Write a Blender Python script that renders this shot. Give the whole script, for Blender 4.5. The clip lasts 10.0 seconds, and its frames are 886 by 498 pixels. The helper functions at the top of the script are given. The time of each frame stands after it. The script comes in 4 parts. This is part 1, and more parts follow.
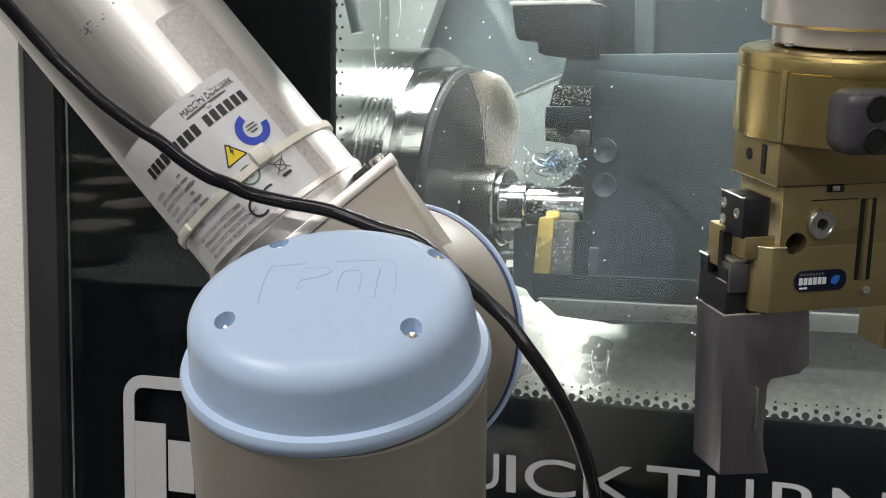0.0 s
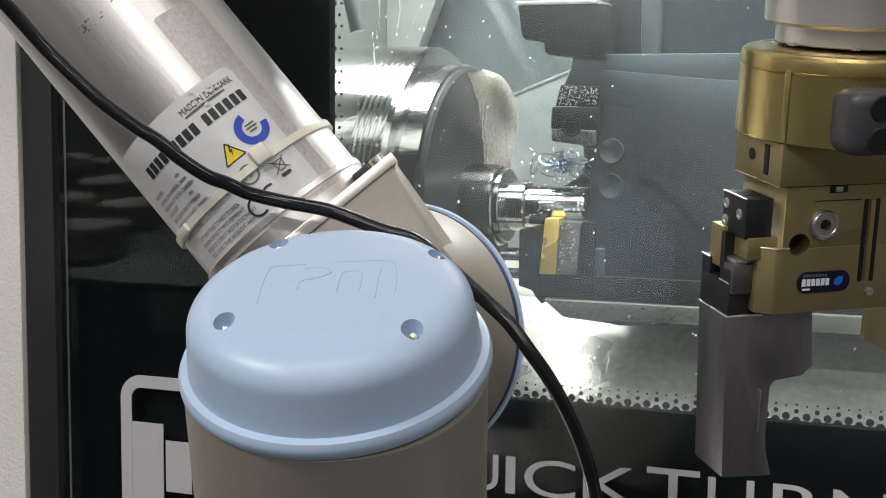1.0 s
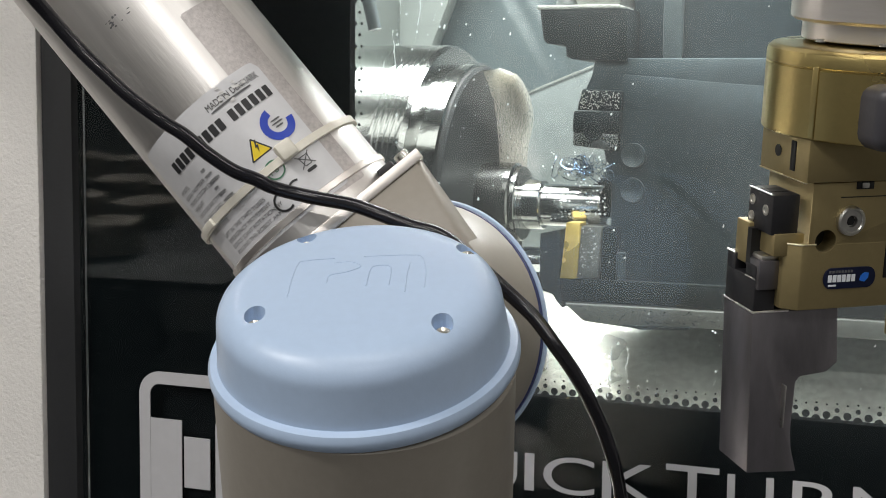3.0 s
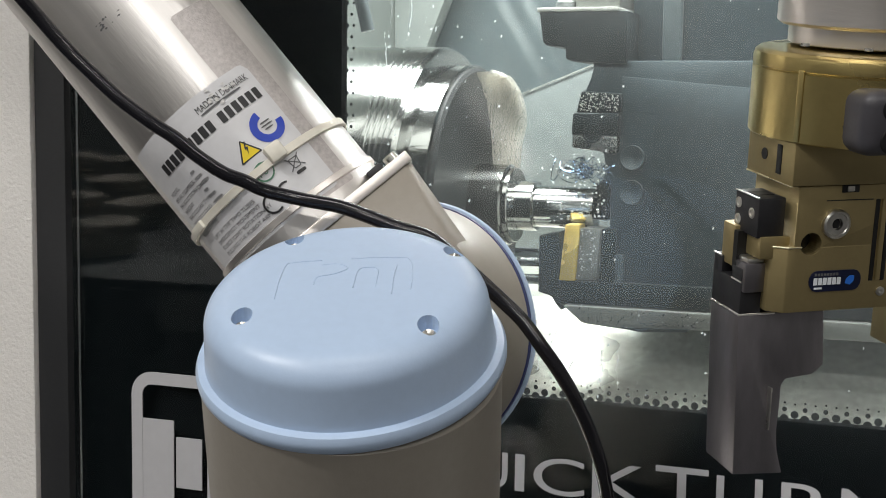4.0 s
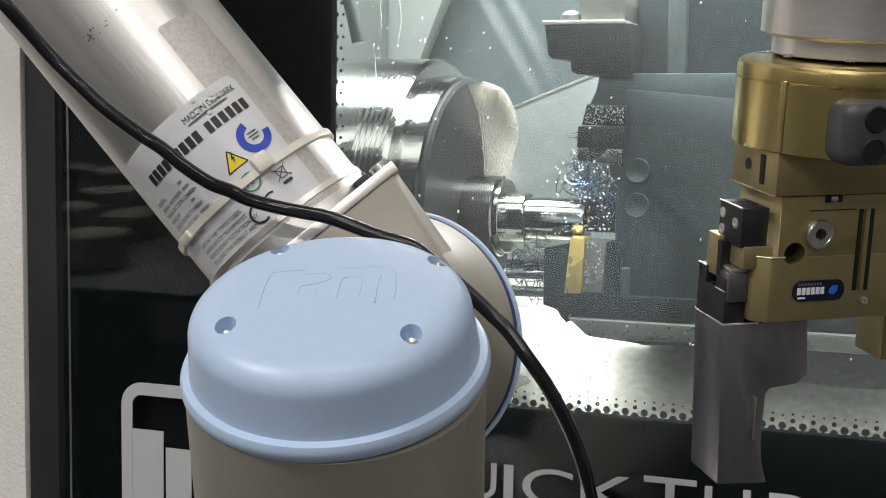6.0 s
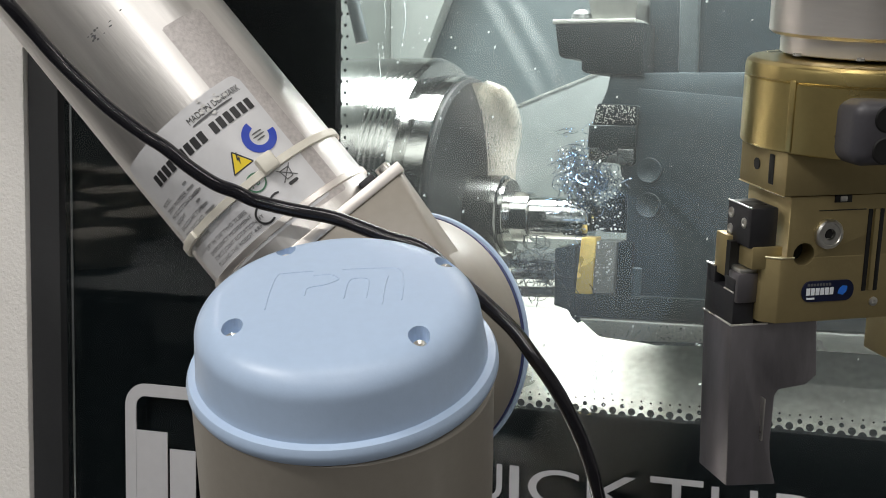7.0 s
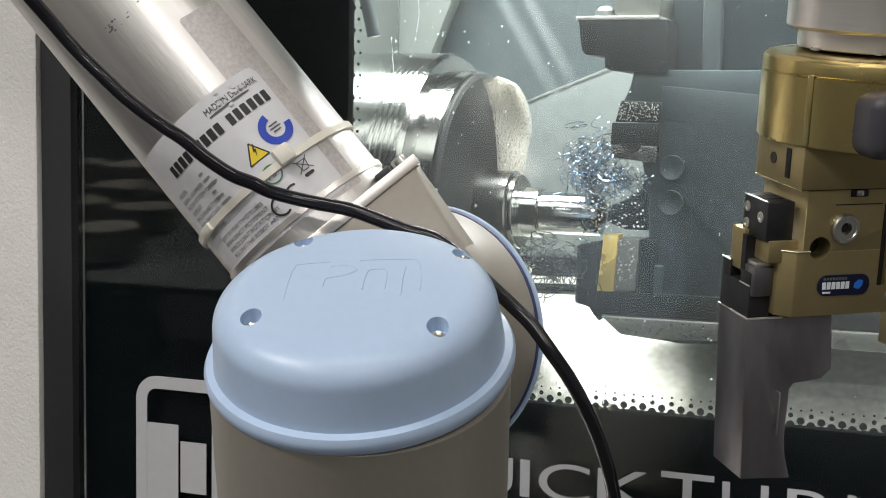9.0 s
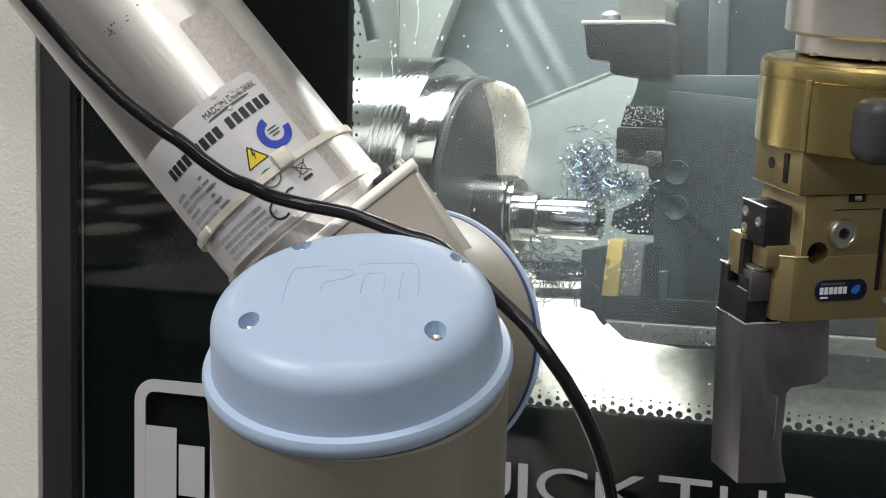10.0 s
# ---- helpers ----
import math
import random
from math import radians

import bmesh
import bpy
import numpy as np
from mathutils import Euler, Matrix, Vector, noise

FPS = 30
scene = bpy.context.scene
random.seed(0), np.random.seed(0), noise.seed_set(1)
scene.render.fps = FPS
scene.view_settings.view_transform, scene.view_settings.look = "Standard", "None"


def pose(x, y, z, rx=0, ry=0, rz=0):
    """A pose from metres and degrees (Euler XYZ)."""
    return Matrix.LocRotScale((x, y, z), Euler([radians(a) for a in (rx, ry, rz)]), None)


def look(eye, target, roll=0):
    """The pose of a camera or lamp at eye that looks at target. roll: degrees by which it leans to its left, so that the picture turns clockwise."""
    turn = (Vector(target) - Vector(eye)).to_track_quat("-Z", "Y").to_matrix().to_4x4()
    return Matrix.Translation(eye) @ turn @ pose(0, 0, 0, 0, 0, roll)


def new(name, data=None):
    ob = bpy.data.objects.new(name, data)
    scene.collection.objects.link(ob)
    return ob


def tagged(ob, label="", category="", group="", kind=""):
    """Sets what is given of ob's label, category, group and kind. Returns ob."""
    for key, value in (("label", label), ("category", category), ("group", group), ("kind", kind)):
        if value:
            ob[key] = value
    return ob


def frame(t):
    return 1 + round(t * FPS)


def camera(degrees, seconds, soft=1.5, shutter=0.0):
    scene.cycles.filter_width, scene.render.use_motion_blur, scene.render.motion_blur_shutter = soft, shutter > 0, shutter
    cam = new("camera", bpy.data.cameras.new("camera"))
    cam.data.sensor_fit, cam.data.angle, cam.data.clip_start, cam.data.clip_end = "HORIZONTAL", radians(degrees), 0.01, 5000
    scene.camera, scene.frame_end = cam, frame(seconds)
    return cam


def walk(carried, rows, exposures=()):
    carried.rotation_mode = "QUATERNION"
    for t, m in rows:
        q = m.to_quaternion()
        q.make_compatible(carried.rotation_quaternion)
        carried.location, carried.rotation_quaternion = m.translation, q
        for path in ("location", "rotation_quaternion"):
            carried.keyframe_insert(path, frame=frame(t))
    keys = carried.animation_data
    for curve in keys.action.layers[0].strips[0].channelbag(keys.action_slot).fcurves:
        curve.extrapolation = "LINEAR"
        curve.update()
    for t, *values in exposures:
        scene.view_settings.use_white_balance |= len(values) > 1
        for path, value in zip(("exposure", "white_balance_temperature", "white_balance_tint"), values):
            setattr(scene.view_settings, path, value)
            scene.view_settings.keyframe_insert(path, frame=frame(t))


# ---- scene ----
# Camera: hand-held, close to the robot, looking down a little and to the left of the machine's front.
cam = camera(36.0, 10.0, soft=0.95)
PATH = [
    (0, 0.33096, -0.82156, 1.30055, 20.725, -5.789, 0.416),
    (0.5, 0.3287, -0.81971, 1.30129, 20.618, -5.866, 0.484),
    (1, 0.32789, -0.8182, 1.3007, 20.59, -5.827, 0.514),
    (1.5, 0.3262, -0.81639, 1.29816, 20.494, -5.755, 0.494),
    (2, 0.3223, -0.81804, 1.29841, 20.612, -5.769, 0.478),
    (2.5, 0.31843, -0.82196, 1.29779, 20.737, -5.789, 0.58),
    (4, 0.32484, -0.8247, 1.29937, 20.706, -5.771, 0.782),
    (4.5, 0.32654, -0.82365, 1.29828, 20.665, -5.697, 0.852),
    (5, 0.32757, -0.82475, 1.29889, 20.639, -5.282, 0.854),
    (5.5, 0.33136, -0.82534, 1.29818, 20.603, -5.234, 0.863),
    (7, 0.32696, -0.82227, 1.29886, 20.641, -5.286, 0.717),
    (7.5, 0.3245, -0.82227, 1.29785, 20.648, -5.313, 0.747),
    (8, 0.32279, -0.82393, 1.29783, 20.733, -5.318, 0.872),
    (8.5, 0.3224, -0.82489, 1.29706, 20.71, -5.369, 0.976),
    (9, 0.32174, -0.826, 1.29634, 20.745, -5.377, 1.028),
    (9.5, 0.32005, -0.82615, 1.29608, 20.79, -5.303, 1.144),
    (10, 0.3227, -0.82633, 1.29655, 20.742, -5.22, 1.193),
]


def aim(x, y, z, yaw, pitch, roll):
    """A camera pose from its place and yaw, pitch and roll in degrees."""
    a, b = radians(yaw), radians(pitch)
    ahead = Vector((-math.sin(a) * math.cos(b), math.cos(a) * math.cos(b), math.sin(b)))
    eye = Vector((x, y, z))
    return look(eye, eye + ahead, roll)


walk(cam, [(t, aim(*row)) for t, *row in PATH])

# ---- world and lights ----
world = bpy.data.worlds.new("hall_air")
scene.world = world
world.use_nodes = True
world.node_tree.nodes["Background"].inputs[0].default_value = (0.75, 0.82, 0.9, 1)
world.node_tree.nodes["Background"].inputs[1].default_value = 0.05
scene.view_settings.exposure = 0.0


def area_lamp(name, at, target, size_x, size_y, watts, colour):
    data = bpy.data.lights.new(name, "AREA")
    data.shape, data.size, data.size_y, data.energy, data.color = "RECTANGLE", size_x, size_y, watts, colour
    ob = new(name, data)
    ob.matrix_world = look(at, target)
    return ob


# rows of hall lamps under the ceiling
for lx, ly, watts in ((-1.6, -2.2, 84), (0.4, -1.5, 22), (2.4, -1.4, 18), (-1.0, -4.0, 44), (1.6, -4.0, 56)):
    area_lamp("hall_lamp_light", (lx, ly, 3.55), (lx, ly, 0), 1.2, 0.35, watts, (1.0, 0.97, 0.93))
# the work light in the machine's roof
area_lamp("work_light_light", (0.0, 0.375, 1.80), (0.0, 0.375, 0), 0.74, 0.27, 31, (1.0, 0.98, 0.93))


# ---- materials ----
def material(name, colour, rough=0.5, metal=0.0, grain=60.0, vary=0.12, bump=0.0, bump_scale=300.0, stretch=(1, 1, 1),
             rough_vary=0.1, coat=0.0, ior=1.5):
    """A surface with large stains and fine grain in its colour, and uneven gloss and relief."""
    m = bpy.data.materials.new(name)
    m.use_nodes = True
    nt = m.node_tree
    b = nt.nodes["Principled BSDF"]
    tc = nt.nodes.new("ShaderNodeTexCoord")
    mp = nt.nodes.new("ShaderNodeMapping")
    mp.inputs["Scale"].default_value = stretch
    nt.links.new(tc.outputs["Object"], mp.inputs["Vector"])
    fine = nt.nodes.new("ShaderNodeTexNoise")
    fine.inputs["Scale"].default_value, fine.inputs["Detail"].default_value = grain * 8, 4
    wide = nt.nodes.new("ShaderNodeTexNoise")
    wide.inputs["Scale"].default_value, wide.inputs["Detail"].default_value = grain * 0.4, 6
    for n in (fine, wide):
        nt.links.new(mp.outputs[0], n.inputs["Vector"])
    add = nt.nodes.new("ShaderNodeMath")
    add.operation = "ADD"
    nt.links.new(fine.outputs[0], add.inputs[0])
    nt.links.new(wide.outputs[0], add.inputs[1])
    ramp = nt.nodes.new("ShaderNodeMapRange")
    ramp.inputs["From Min"].default_value, ramp.inputs["From Max"].default_value = 0.65, 1.35
    ramp.inputs["To Min"].default_value, ramp.inputs["To Max"].default_value = 1 - vary, 1 + vary
    nt.links.new(add.outputs[0], ramp.inputs[0])
    mul = nt.nodes.new("ShaderNodeVectorMath")
    mul.operation = "SCALE"
    mul.inputs[0].default_value = colour
    nt.links.new(ramp.outputs[0], mul.inputs["Scale"])
    nt.links.new(mul.outputs[0], b.inputs["Base Color"])
    rr = nt.nodes.new("ShaderNodeMapRange")
    rr.inputs["From Min"].default_value, rr.inputs["From Max"].default_value = 0.3, 0.7
    rr.inputs["To Min"].default_value, rr.inputs["To Max"].default_value = max(0.02, rough - rough_vary), min(1, rough + rough_vary)
    nt.links.new(wide.outputs[0], rr.inputs[0])
    nt.links.new(rr.outputs[0], b.inputs["Roughness"])
    b.inputs["Metallic"].default_value = metal
    b.inputs["Coat Weight"].default_value = coat
    b.inputs["IOR"].default_value = ior
    if bump:
        bt = nt.nodes.new("ShaderNodeTexNoise")
        bt.inputs["Scale"].default_value, bt.inputs["Detail"].default_value = bump_scale, 3
        nt.links.new(mp.outputs[0], bt.inputs["Vector"])
        bp = nt.nodes.new("ShaderNodeBump")
        bp.inputs["Strength"].default_value, bp.inputs["Distance"].default_value = bump, 0.001
        nt.links.new(bt.outputs[0], bp.inputs["Height"])
        nt.links.new(bp.outputs[0], b.inputs["Normal"])
    return m


ALU = material("brushed_aluminium", (0.70, 0.68, 0.66), 0.41, 1.0, 25, 0.10, 0.12, 500, (1, 1, 0.12), 0.08)
ALU_SATIN = material("satin_aluminium", (0.80, 0.76, 0.72), 0.40, 1.0, 30, 0.05, 0.08, 500, (0.2, 0.2, 1), 0.05)
CAP_BLUE = material("light_blue_plastic", (0.41, 0.525, 0.70), 0.36, 0.0, 30, 0.03, 0.05, 900, rough_vary=0.05)
JOINT_GREY = material("warm_grey_paint", (0.26, 0.238, 0.205), 0.42, 0.0, 30, 0.05, 0.06, 700)
BLUE_LINE = material("dark_blue_seal", (0.02, 0.03, 0.12), 0.5, 0.0, 30, 0.05)
LABEL_WHITE = material("label_film", (0.60, 0.60, 0.615), 0.35, 0.0, 25, 0.05)
INK_BLACK = material("black_ink", (0.02, 0.02, 0.022), 0.5, 0.0, 40, 0.05)
INK_GREY = material("grey_ink", (0.10, 0.10, 0.105), 0.6, 0.0, 40, 0.1)
INK_PALE = material("pale_grey_ink", (0.22, 0.22, 0.225), 0.6, 0.0, 40, 0.1)
INK_BLUE = material("blue_ink", (0.010, 0.045, 0.42), 0.4, 0.0, 40, 0.05)
INK_YELLOW = material("yellow_ink", (0.80, 0.60, 0.02), 0.4, 0.0, 40, 0.05)
INK_GREEN = material("green_ink", (0.05, 0.16, 0.09), 0.5, 0.0, 40, 0.05)
CABLE_BLACK = material("black_cable_jacket", (0.008, 0.008, 0.011), 0.20, 0.0, 40, 0.1, 0.25, 160, (1, 1, 1), 0.06)
TIE_NYLON = material("natural_nylon", (0.72, 0.69, 0.60), 0.4, 0.0, 40, 0.06)
GOLD = material("olive_gold_anodised", (0.54, 0.43, 0.18), 0.30, 1.0, 40, 0.05, 0.06, 900, (1, 1, 1), 0.05)
GOLD_DULL = material("olive_anodised_block", (0.33, 0.265, 0.13), 0.42, 0.7, 40, 0.05, 0.06, 900, (1, 1, 1), 0.06)
BLACK_STEEL = material("black_oxide_steel", (0.022, 0.022, 0.025), 0.38, 0.3, 60, 0.15, 0.05, 600)
GREY_RUBBER = material("dark_grey_moulded_plastic", (0.045, 0.043, 0.05), 0.5, 0.0, 60, 0.08, 0.05, 600)
FINGER_STEEL = material("ground_grey_steel", (0.21, 0.20, 0.215), 0.34, 0.9, 14, 0.30, 0.08, 500, (1, 1, 0.3), 0.08)
ZINC = material("zinc_bolt", (0.62, 0.61, 0.57), 0.3, 1.0, 80, 0.1, 0.05, 600)
# near-black that paints the shade inside holes, slots and grooves
HOLE_SHADE = material("hole_shade_black", (0.012, 0.012, 0.012), 0.5, 0.3, 60, 0.1)
BADGE_BLUE = material("navy_badge", (0.003, 0.006, 0.028), 0.3, 0.0, 60, 0.05)
BADGE_LIGHT = material("badge_print", (0.75, 0.78, 0.82), 0.4, 0.0, 60, 0.05)
BADGE_SKY = material("badge_blue_mark", (0.02, 0.16, 0.65), 0.4, 0.0, 60, 0.05)
WALL_WHITE = material("white_structured_paint", (0.82, 0.80, 0.77), 0.45, 0.0, 12, 0.03, 0.9, 380)
FRAME_BLACK = material("black_frame_paint", (0.018, 0.019, 0.021), 0.45, 0.0, 20, 0.1, 0.1, 400)
FRIT = material("black_window_print", (0.004, 0.006, 0.007), 0.7, 0.0, 20, 0.1, ior=1.08)
SIGN_GREY = material("light_grey_sticker", (0.50, 0.50, 0.52), 0.4, 0.0, 20, 0.04)
MACHINE_GREY = material("grey_green_machine_paint", (0.062, 0.081, 0.087), 0.45, 0.0, 6, 0.12, 0.1, 60)
SHEET = material("wet_stainless_sheet", (0.76, 0.755, 0.68), 0.35, 0.55, 18, 0.30, 0.7, 80, (1, 1, 1), 0.12)
CHUCK_STEEL = material("wet_chuck_steel", (0.31, 0.315, 0.305), 0.13, 1.0, 20, 0.15, 0.12, 90, (3, 1, 1), 0.08)
CHUCK_DARK = material("dark_chuck_steel", (0.020, 0.022, 0.023), 0.55, 0.0, 20, 0.3, ior=1.25)
PART_STEEL = material("turned_steel", (0.82, 0.82, 0.80), 0.12, 1.0, 20, 0.06, 0.05, 500, (6, 1, 1), 0.05)
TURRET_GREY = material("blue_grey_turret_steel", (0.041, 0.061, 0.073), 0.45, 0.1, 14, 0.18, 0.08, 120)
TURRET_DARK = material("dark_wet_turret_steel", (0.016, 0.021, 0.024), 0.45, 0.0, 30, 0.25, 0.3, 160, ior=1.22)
TURRET_RIB = material("paler_turret_steel", (0.12, 0.15, 0.16), 0.45, 0.1, 14, 0.15, 0.08, 120)
# paler copies of the machine paint, for surfaces that catch the light
MACHINE_LIT = material("lit_grey_machine_paint", (0.145, 0.16, 0.152), 0.4, 0.0, 6, 0.12, 0.1, 60)
SPLASH_LIT = material("lit_grey_splash_sheet", (0.115, 0.130, 0.130), 0.45, 0.1, 8, 0.12, 0.1, 60)
WET_PLATE = material("wet_pale_tool_plate", (0.20, 0.205, 0.19), 0.35, 0.3, 40, 0.25, 0.5, 250)
TOOL_GREY = material("wet_tool_steel", (0.17, 0.18, 0.18), 0.3, 0.8, 30, 0.35, 1.0, 260, rough_vary=0.15)
PLATE_GREY = material("light_grey_tool_plate", (0.46, 0.47, 0.44), 0.45, 0.2, 60, 0.25, 0.5, 250)
BRASS = material("yellow_coated_tool", (0.90, 0.66, 0.20), 0.22, 0.45, 30, 0.15, 0.2, 200)
CHIP = material("blue_steel_chip", (0.22, 0.30, 0.42), 0.22, 1.0, 30, 0.4)
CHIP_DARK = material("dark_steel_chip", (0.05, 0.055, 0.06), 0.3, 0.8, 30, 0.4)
HALL_WALL = material("hall_wall_paint", (0.34, 0.34, 0.335), 0.7, 0.0, 2, 0.06)
HALL_FLOOR = material("grey_hall_carpet", (0.05, 0.05, 0.053), 0.9, 0.0, 4, 0.1)


def glass_material(name, tint, haze):
    """A thin wet pane: clear, with mirror gloss by angle and a faint milky film."""
    m = bpy.data.materials.new(name)
    m.use_nodes = True
    nt = m.node_tree
    for n in list(nt.nodes):
        nt.nodes.remove(n)
    out = nt.nodes.new("ShaderNodeOutputMaterial")
    clear = nt.nodes.new("ShaderNodeBsdfTransparent")
    clear.inputs[0].default_value = (*tint, 1)
    gloss = nt.nodes.new("ShaderNodeBsdfGlossy")
    gloss.inputs["Roughness"].default_value = 0.015
    milk = nt.nodes.new("ShaderNodeBsdfTranslucent")
    milk.inputs[0].default_value = (0.85, 0.9, 0.9, 1)
    tc = nt.nodes.new("ShaderNodeTexCoord")
    film = nt.nodes.new("ShaderNodeTexNoise")
    film.inputs["Scale"].default_value, film.inputs["Detail"].default_value = 9, 5
    nt.links.new(tc.outputs["Object"], film.inputs["Vector"])
    amount = nt.nodes.new("ShaderNodeMapRange")
    amount.inputs["From Min"].default_value, amount.inputs["From Max"].default_value = 0.3, 0.75
    amount.inputs["To Min"].default_value, amount.inputs["To Max"].default_value = haze * 0.5, haze * 1.6
    nt.links.new(film.outputs[0], amount.inputs[0])
    mixed = nt.nodes.new("ShaderNodeMixShader")
    nt.links.new(amount.outputs[0], mixed.inputs[0])
    nt.links.new(clear.outputs[0], mixed.inputs[1])
    nt.links.new(milk.outputs[0], mixed.inputs[2])
    fres = nt.nodes.new("ShaderNodeFresnel")
    fres.inputs[0].default_value = 1.36
    top = nt.nodes.new("ShaderNodeMixShader")
    nt.links.new(fres.outputs[0], top.inputs[0])
    nt.links.new(mixed.outputs[0], top.inputs[1])
    nt.links.new(gloss.outputs[0], top.inputs[2])
    nt.links.new(top.outputs[0], out.inputs[0])
    return m


PANE = glass_material("wet_safety_glass", (0.90, 0.94, 0.95), 0.011)
PANE_CLEAN = glass_material("printed_safety_glass", (0.90, 0.93, 0.93), 0.002)
WATER = bpy.data.materials.new("coolant_drop")
WATER.use_nodes = True
WATER.node_tree.nodes["Principled BSDF"].inputs["Roughness"].default_value = 0.05
WATER.node_tree.nodes["Principled BSDF"].inputs["Transmission Weight"].default_value = 0.35
WATER.node_tree.nodes["Principled BSDF"].inputs["Base Color"].default_value = (0.92, 0.95, 0.95, 1)
WATER.node_tree.nodes["Principled BSDF"].inputs["IOR"].default_value = 1.33


# ---- builders ----
def thing(name, m=Matrix(), label="", category="", group="", kind=""):
    ob = new(name)
    ob.empty_display_size = 0.02
    ob.matrix_world = m
    return tagged(ob, label, category, group, kind)


def finish(name, bm, mat, angle=32):
    bmesh.ops.recalc_face_normals(bm, faces=bm.faces[:])
    for face in bm.faces:
        face.smooth = True
    for e in bm.edges:
        if len(e.link_faces) == 2 and e.calc_face_angle(0) > radians(angle):
            e.smooth = False
    me = bpy.data.meshes.new(name)
    bm.to_mesh(me)
    bm.free()
    me.materials.append(mat)
    return me


def part(name, bm, mat, parent, label="", m=None, angle=32):
    """One mesh object under a thing or a part, in its space."""
    ob = new(name, finish(name, bm, mat, angle))
    ob.parent = parent
    if m is not None:
        ob.matrix_local = m
    if label:
        ob["label"] = label
    return ob


def solid(name, bm, mat, label="", category="", kind="", group="", m=None, angle=32):
    """A top-level thing of one mesh."""
    ob = new(name, finish(name, bm, mat, angle))
    if m is not None:
        ob.matrix_world = m
    return tagged(ob, label, category, group, kind)


def box(lo, hi, bevel=0.0, bm=None, m=None, seg=2):
    own = bmesh.new()
    bmesh.ops.create_cube(own, size=1)
    size = [b - a for a, b in zip(lo, hi)]
    mid = [(a + b) / 2 for a, b in zip(lo, hi)]
    for v in own.verts:
        v.co = Vector((v.co[i] * size[i] + mid[i] for i in range(3)))
    if bevel:
        bmesh.ops.bevel(own, geom=own.edges[:], offset=bevel, segments=seg, affect="EDGES", profile=0.5)
    if m is not None:
        own.transform(m)
    return join(own, bm)


def join(own, bm):
    if bm is None:
        return own
    me = bpy.data.meshes.new("tmp")
    own.to_mesh(me)
    own.free()
    bm.from_mesh(me)
    bpy.data.meshes.remove(me)
    return bm


def lathe(profile, seg=48, bm=None, m=None):
    """A body turned about z from (radius, height) pairs, closed at its ends."""
    own = bmesh.new()
    rings = []
    for r, h in profile:
        if r < 1e-6:
            rings.append([own.verts.new((0, 0, h))])
        else:
            rings.append([own.verts.new((r * math.cos(2 * math.pi * i / seg), r * math.sin(2 * math.pi * i / seg), h)) for i in range(seg)])
    for a, b in zip(rings, rings[1:]):
        for i in range(seg):
            j = (i + 1) % seg
            if len(a) == 1 and len(b) > 1:
                own.faces.new((a[0], b[i], b[j]))
            elif len(b) == 1 and len(a) > 1:
                own.faces.new((a[i], a[j], b[0]))
            elif len(a) > 1:
                own.faces.new((a[i], a[j], b[j], b[i]))
    for ring in (rings[0], rings[-1]):
        if len(ring) > 1:
            own.faces.new(ring)
    if m is not None:
        own.transform(m)
    return join(own, bm)


def rod(a, b, r, seg=24, bm=None, bevel=0.0):
    """A round bar from a to b."""
    a, b = Vector(a), Vector(b)
    long = (b - a).length
    m = Matrix.Translation(a) @ (b - a).to_track_quat("Z", "Y").to_matrix().to_4x4()
    prof = [(r, 0), (r, long)] if not bevel else [(r - bevel, 0), (r, bevel), (r, long - bevel), (r - bevel, long)]
    return lathe(prof, seg, bm, m)


def prism(outline, depth, bevel=0.0, bm=None, m=None):
    """An outline of (x, z) pairs, drawn out along +y."""
    own = bmesh.new()
    verts = [own.verts.new((x, 0, z)) for x, z in outline]
    own.faces.new(verts)
    made = bmesh.ops.extrude_face_region(own, geom=own.faces[:])
    for v in made["geom"]:
        if isinstance(v, bmesh.types.BMVert):
            v.co.y += depth
    if bevel:
        bmesh.ops.bevel(own, geom=own.edges[:], offset=bevel, segments=2, affect="EDGES", profile=0.5)
    if m is not None:
        own.transform(m)
    return join(own, bm)


def spline(points, steps=8):
    """A smooth line through the points."""
    p = [Vector(q) for q in points]
    p = [2 * p[0] - p[1], *p, 2 * p[-1] - p[-2]]
    out = []
    for i in range(1, len(p) - 2):
        for k in range(steps):
            t = k / steps
            a, b, c, d = p[i - 1 : i + 3]
            out.append(0.5 * (2 * b + (c - a) * t + (2 * a - 5 * b + 4 * c - d) * t * t + (3 * b - a - 3 * c + d) * t**3))
    return out + [p[-2]]


def pipe(line, r, seg=12, bm=None):
    """A round pipe of even radius along a line of points."""
    own = bmesh.new()
    rings, side = [], None
    for i, q in enumerate(line):
        way = (line[min(i + 1, len(line) - 1)] - line[max(i - 1, 0)]).normalized()
        side = way.orthogonal().normalized() if side is None else (side - way * side.dot(way)).normalized()
        up = way.cross(side)
        rings.append([own.verts.new(q + r * (math.cos(2 * math.pi * k / seg) * side + math.sin(2 * math.pi * k / seg) * up)) for k in range(seg)])
    for a, b in zip(rings, rings[1:]):
        for k in range(seg):
            own.faces.new((a[k], a[(k + 1) % seg], b[(k + 1) % seg], b[k]))
    own.faces.new(rings[0])
    own.faces.new(rings[-1])
    return join(own, bm)


def frame_of(origin, x, y, z):
    m = Matrix((Vector(x), Vector(y), Vector(z))).transposed().to_4x4()
    m.translation = Vector(origin)
    return m


def axis_frame(origin, z, hint):
    """A frame at origin with the given z, and x as near to hint as can be."""
    z = Vector(z).normalized()
    x = Vector(hint) - z * Vector(hint).dot(z)
    x.normalize()
    return frame_of(origin, x, z.cross(x), z)


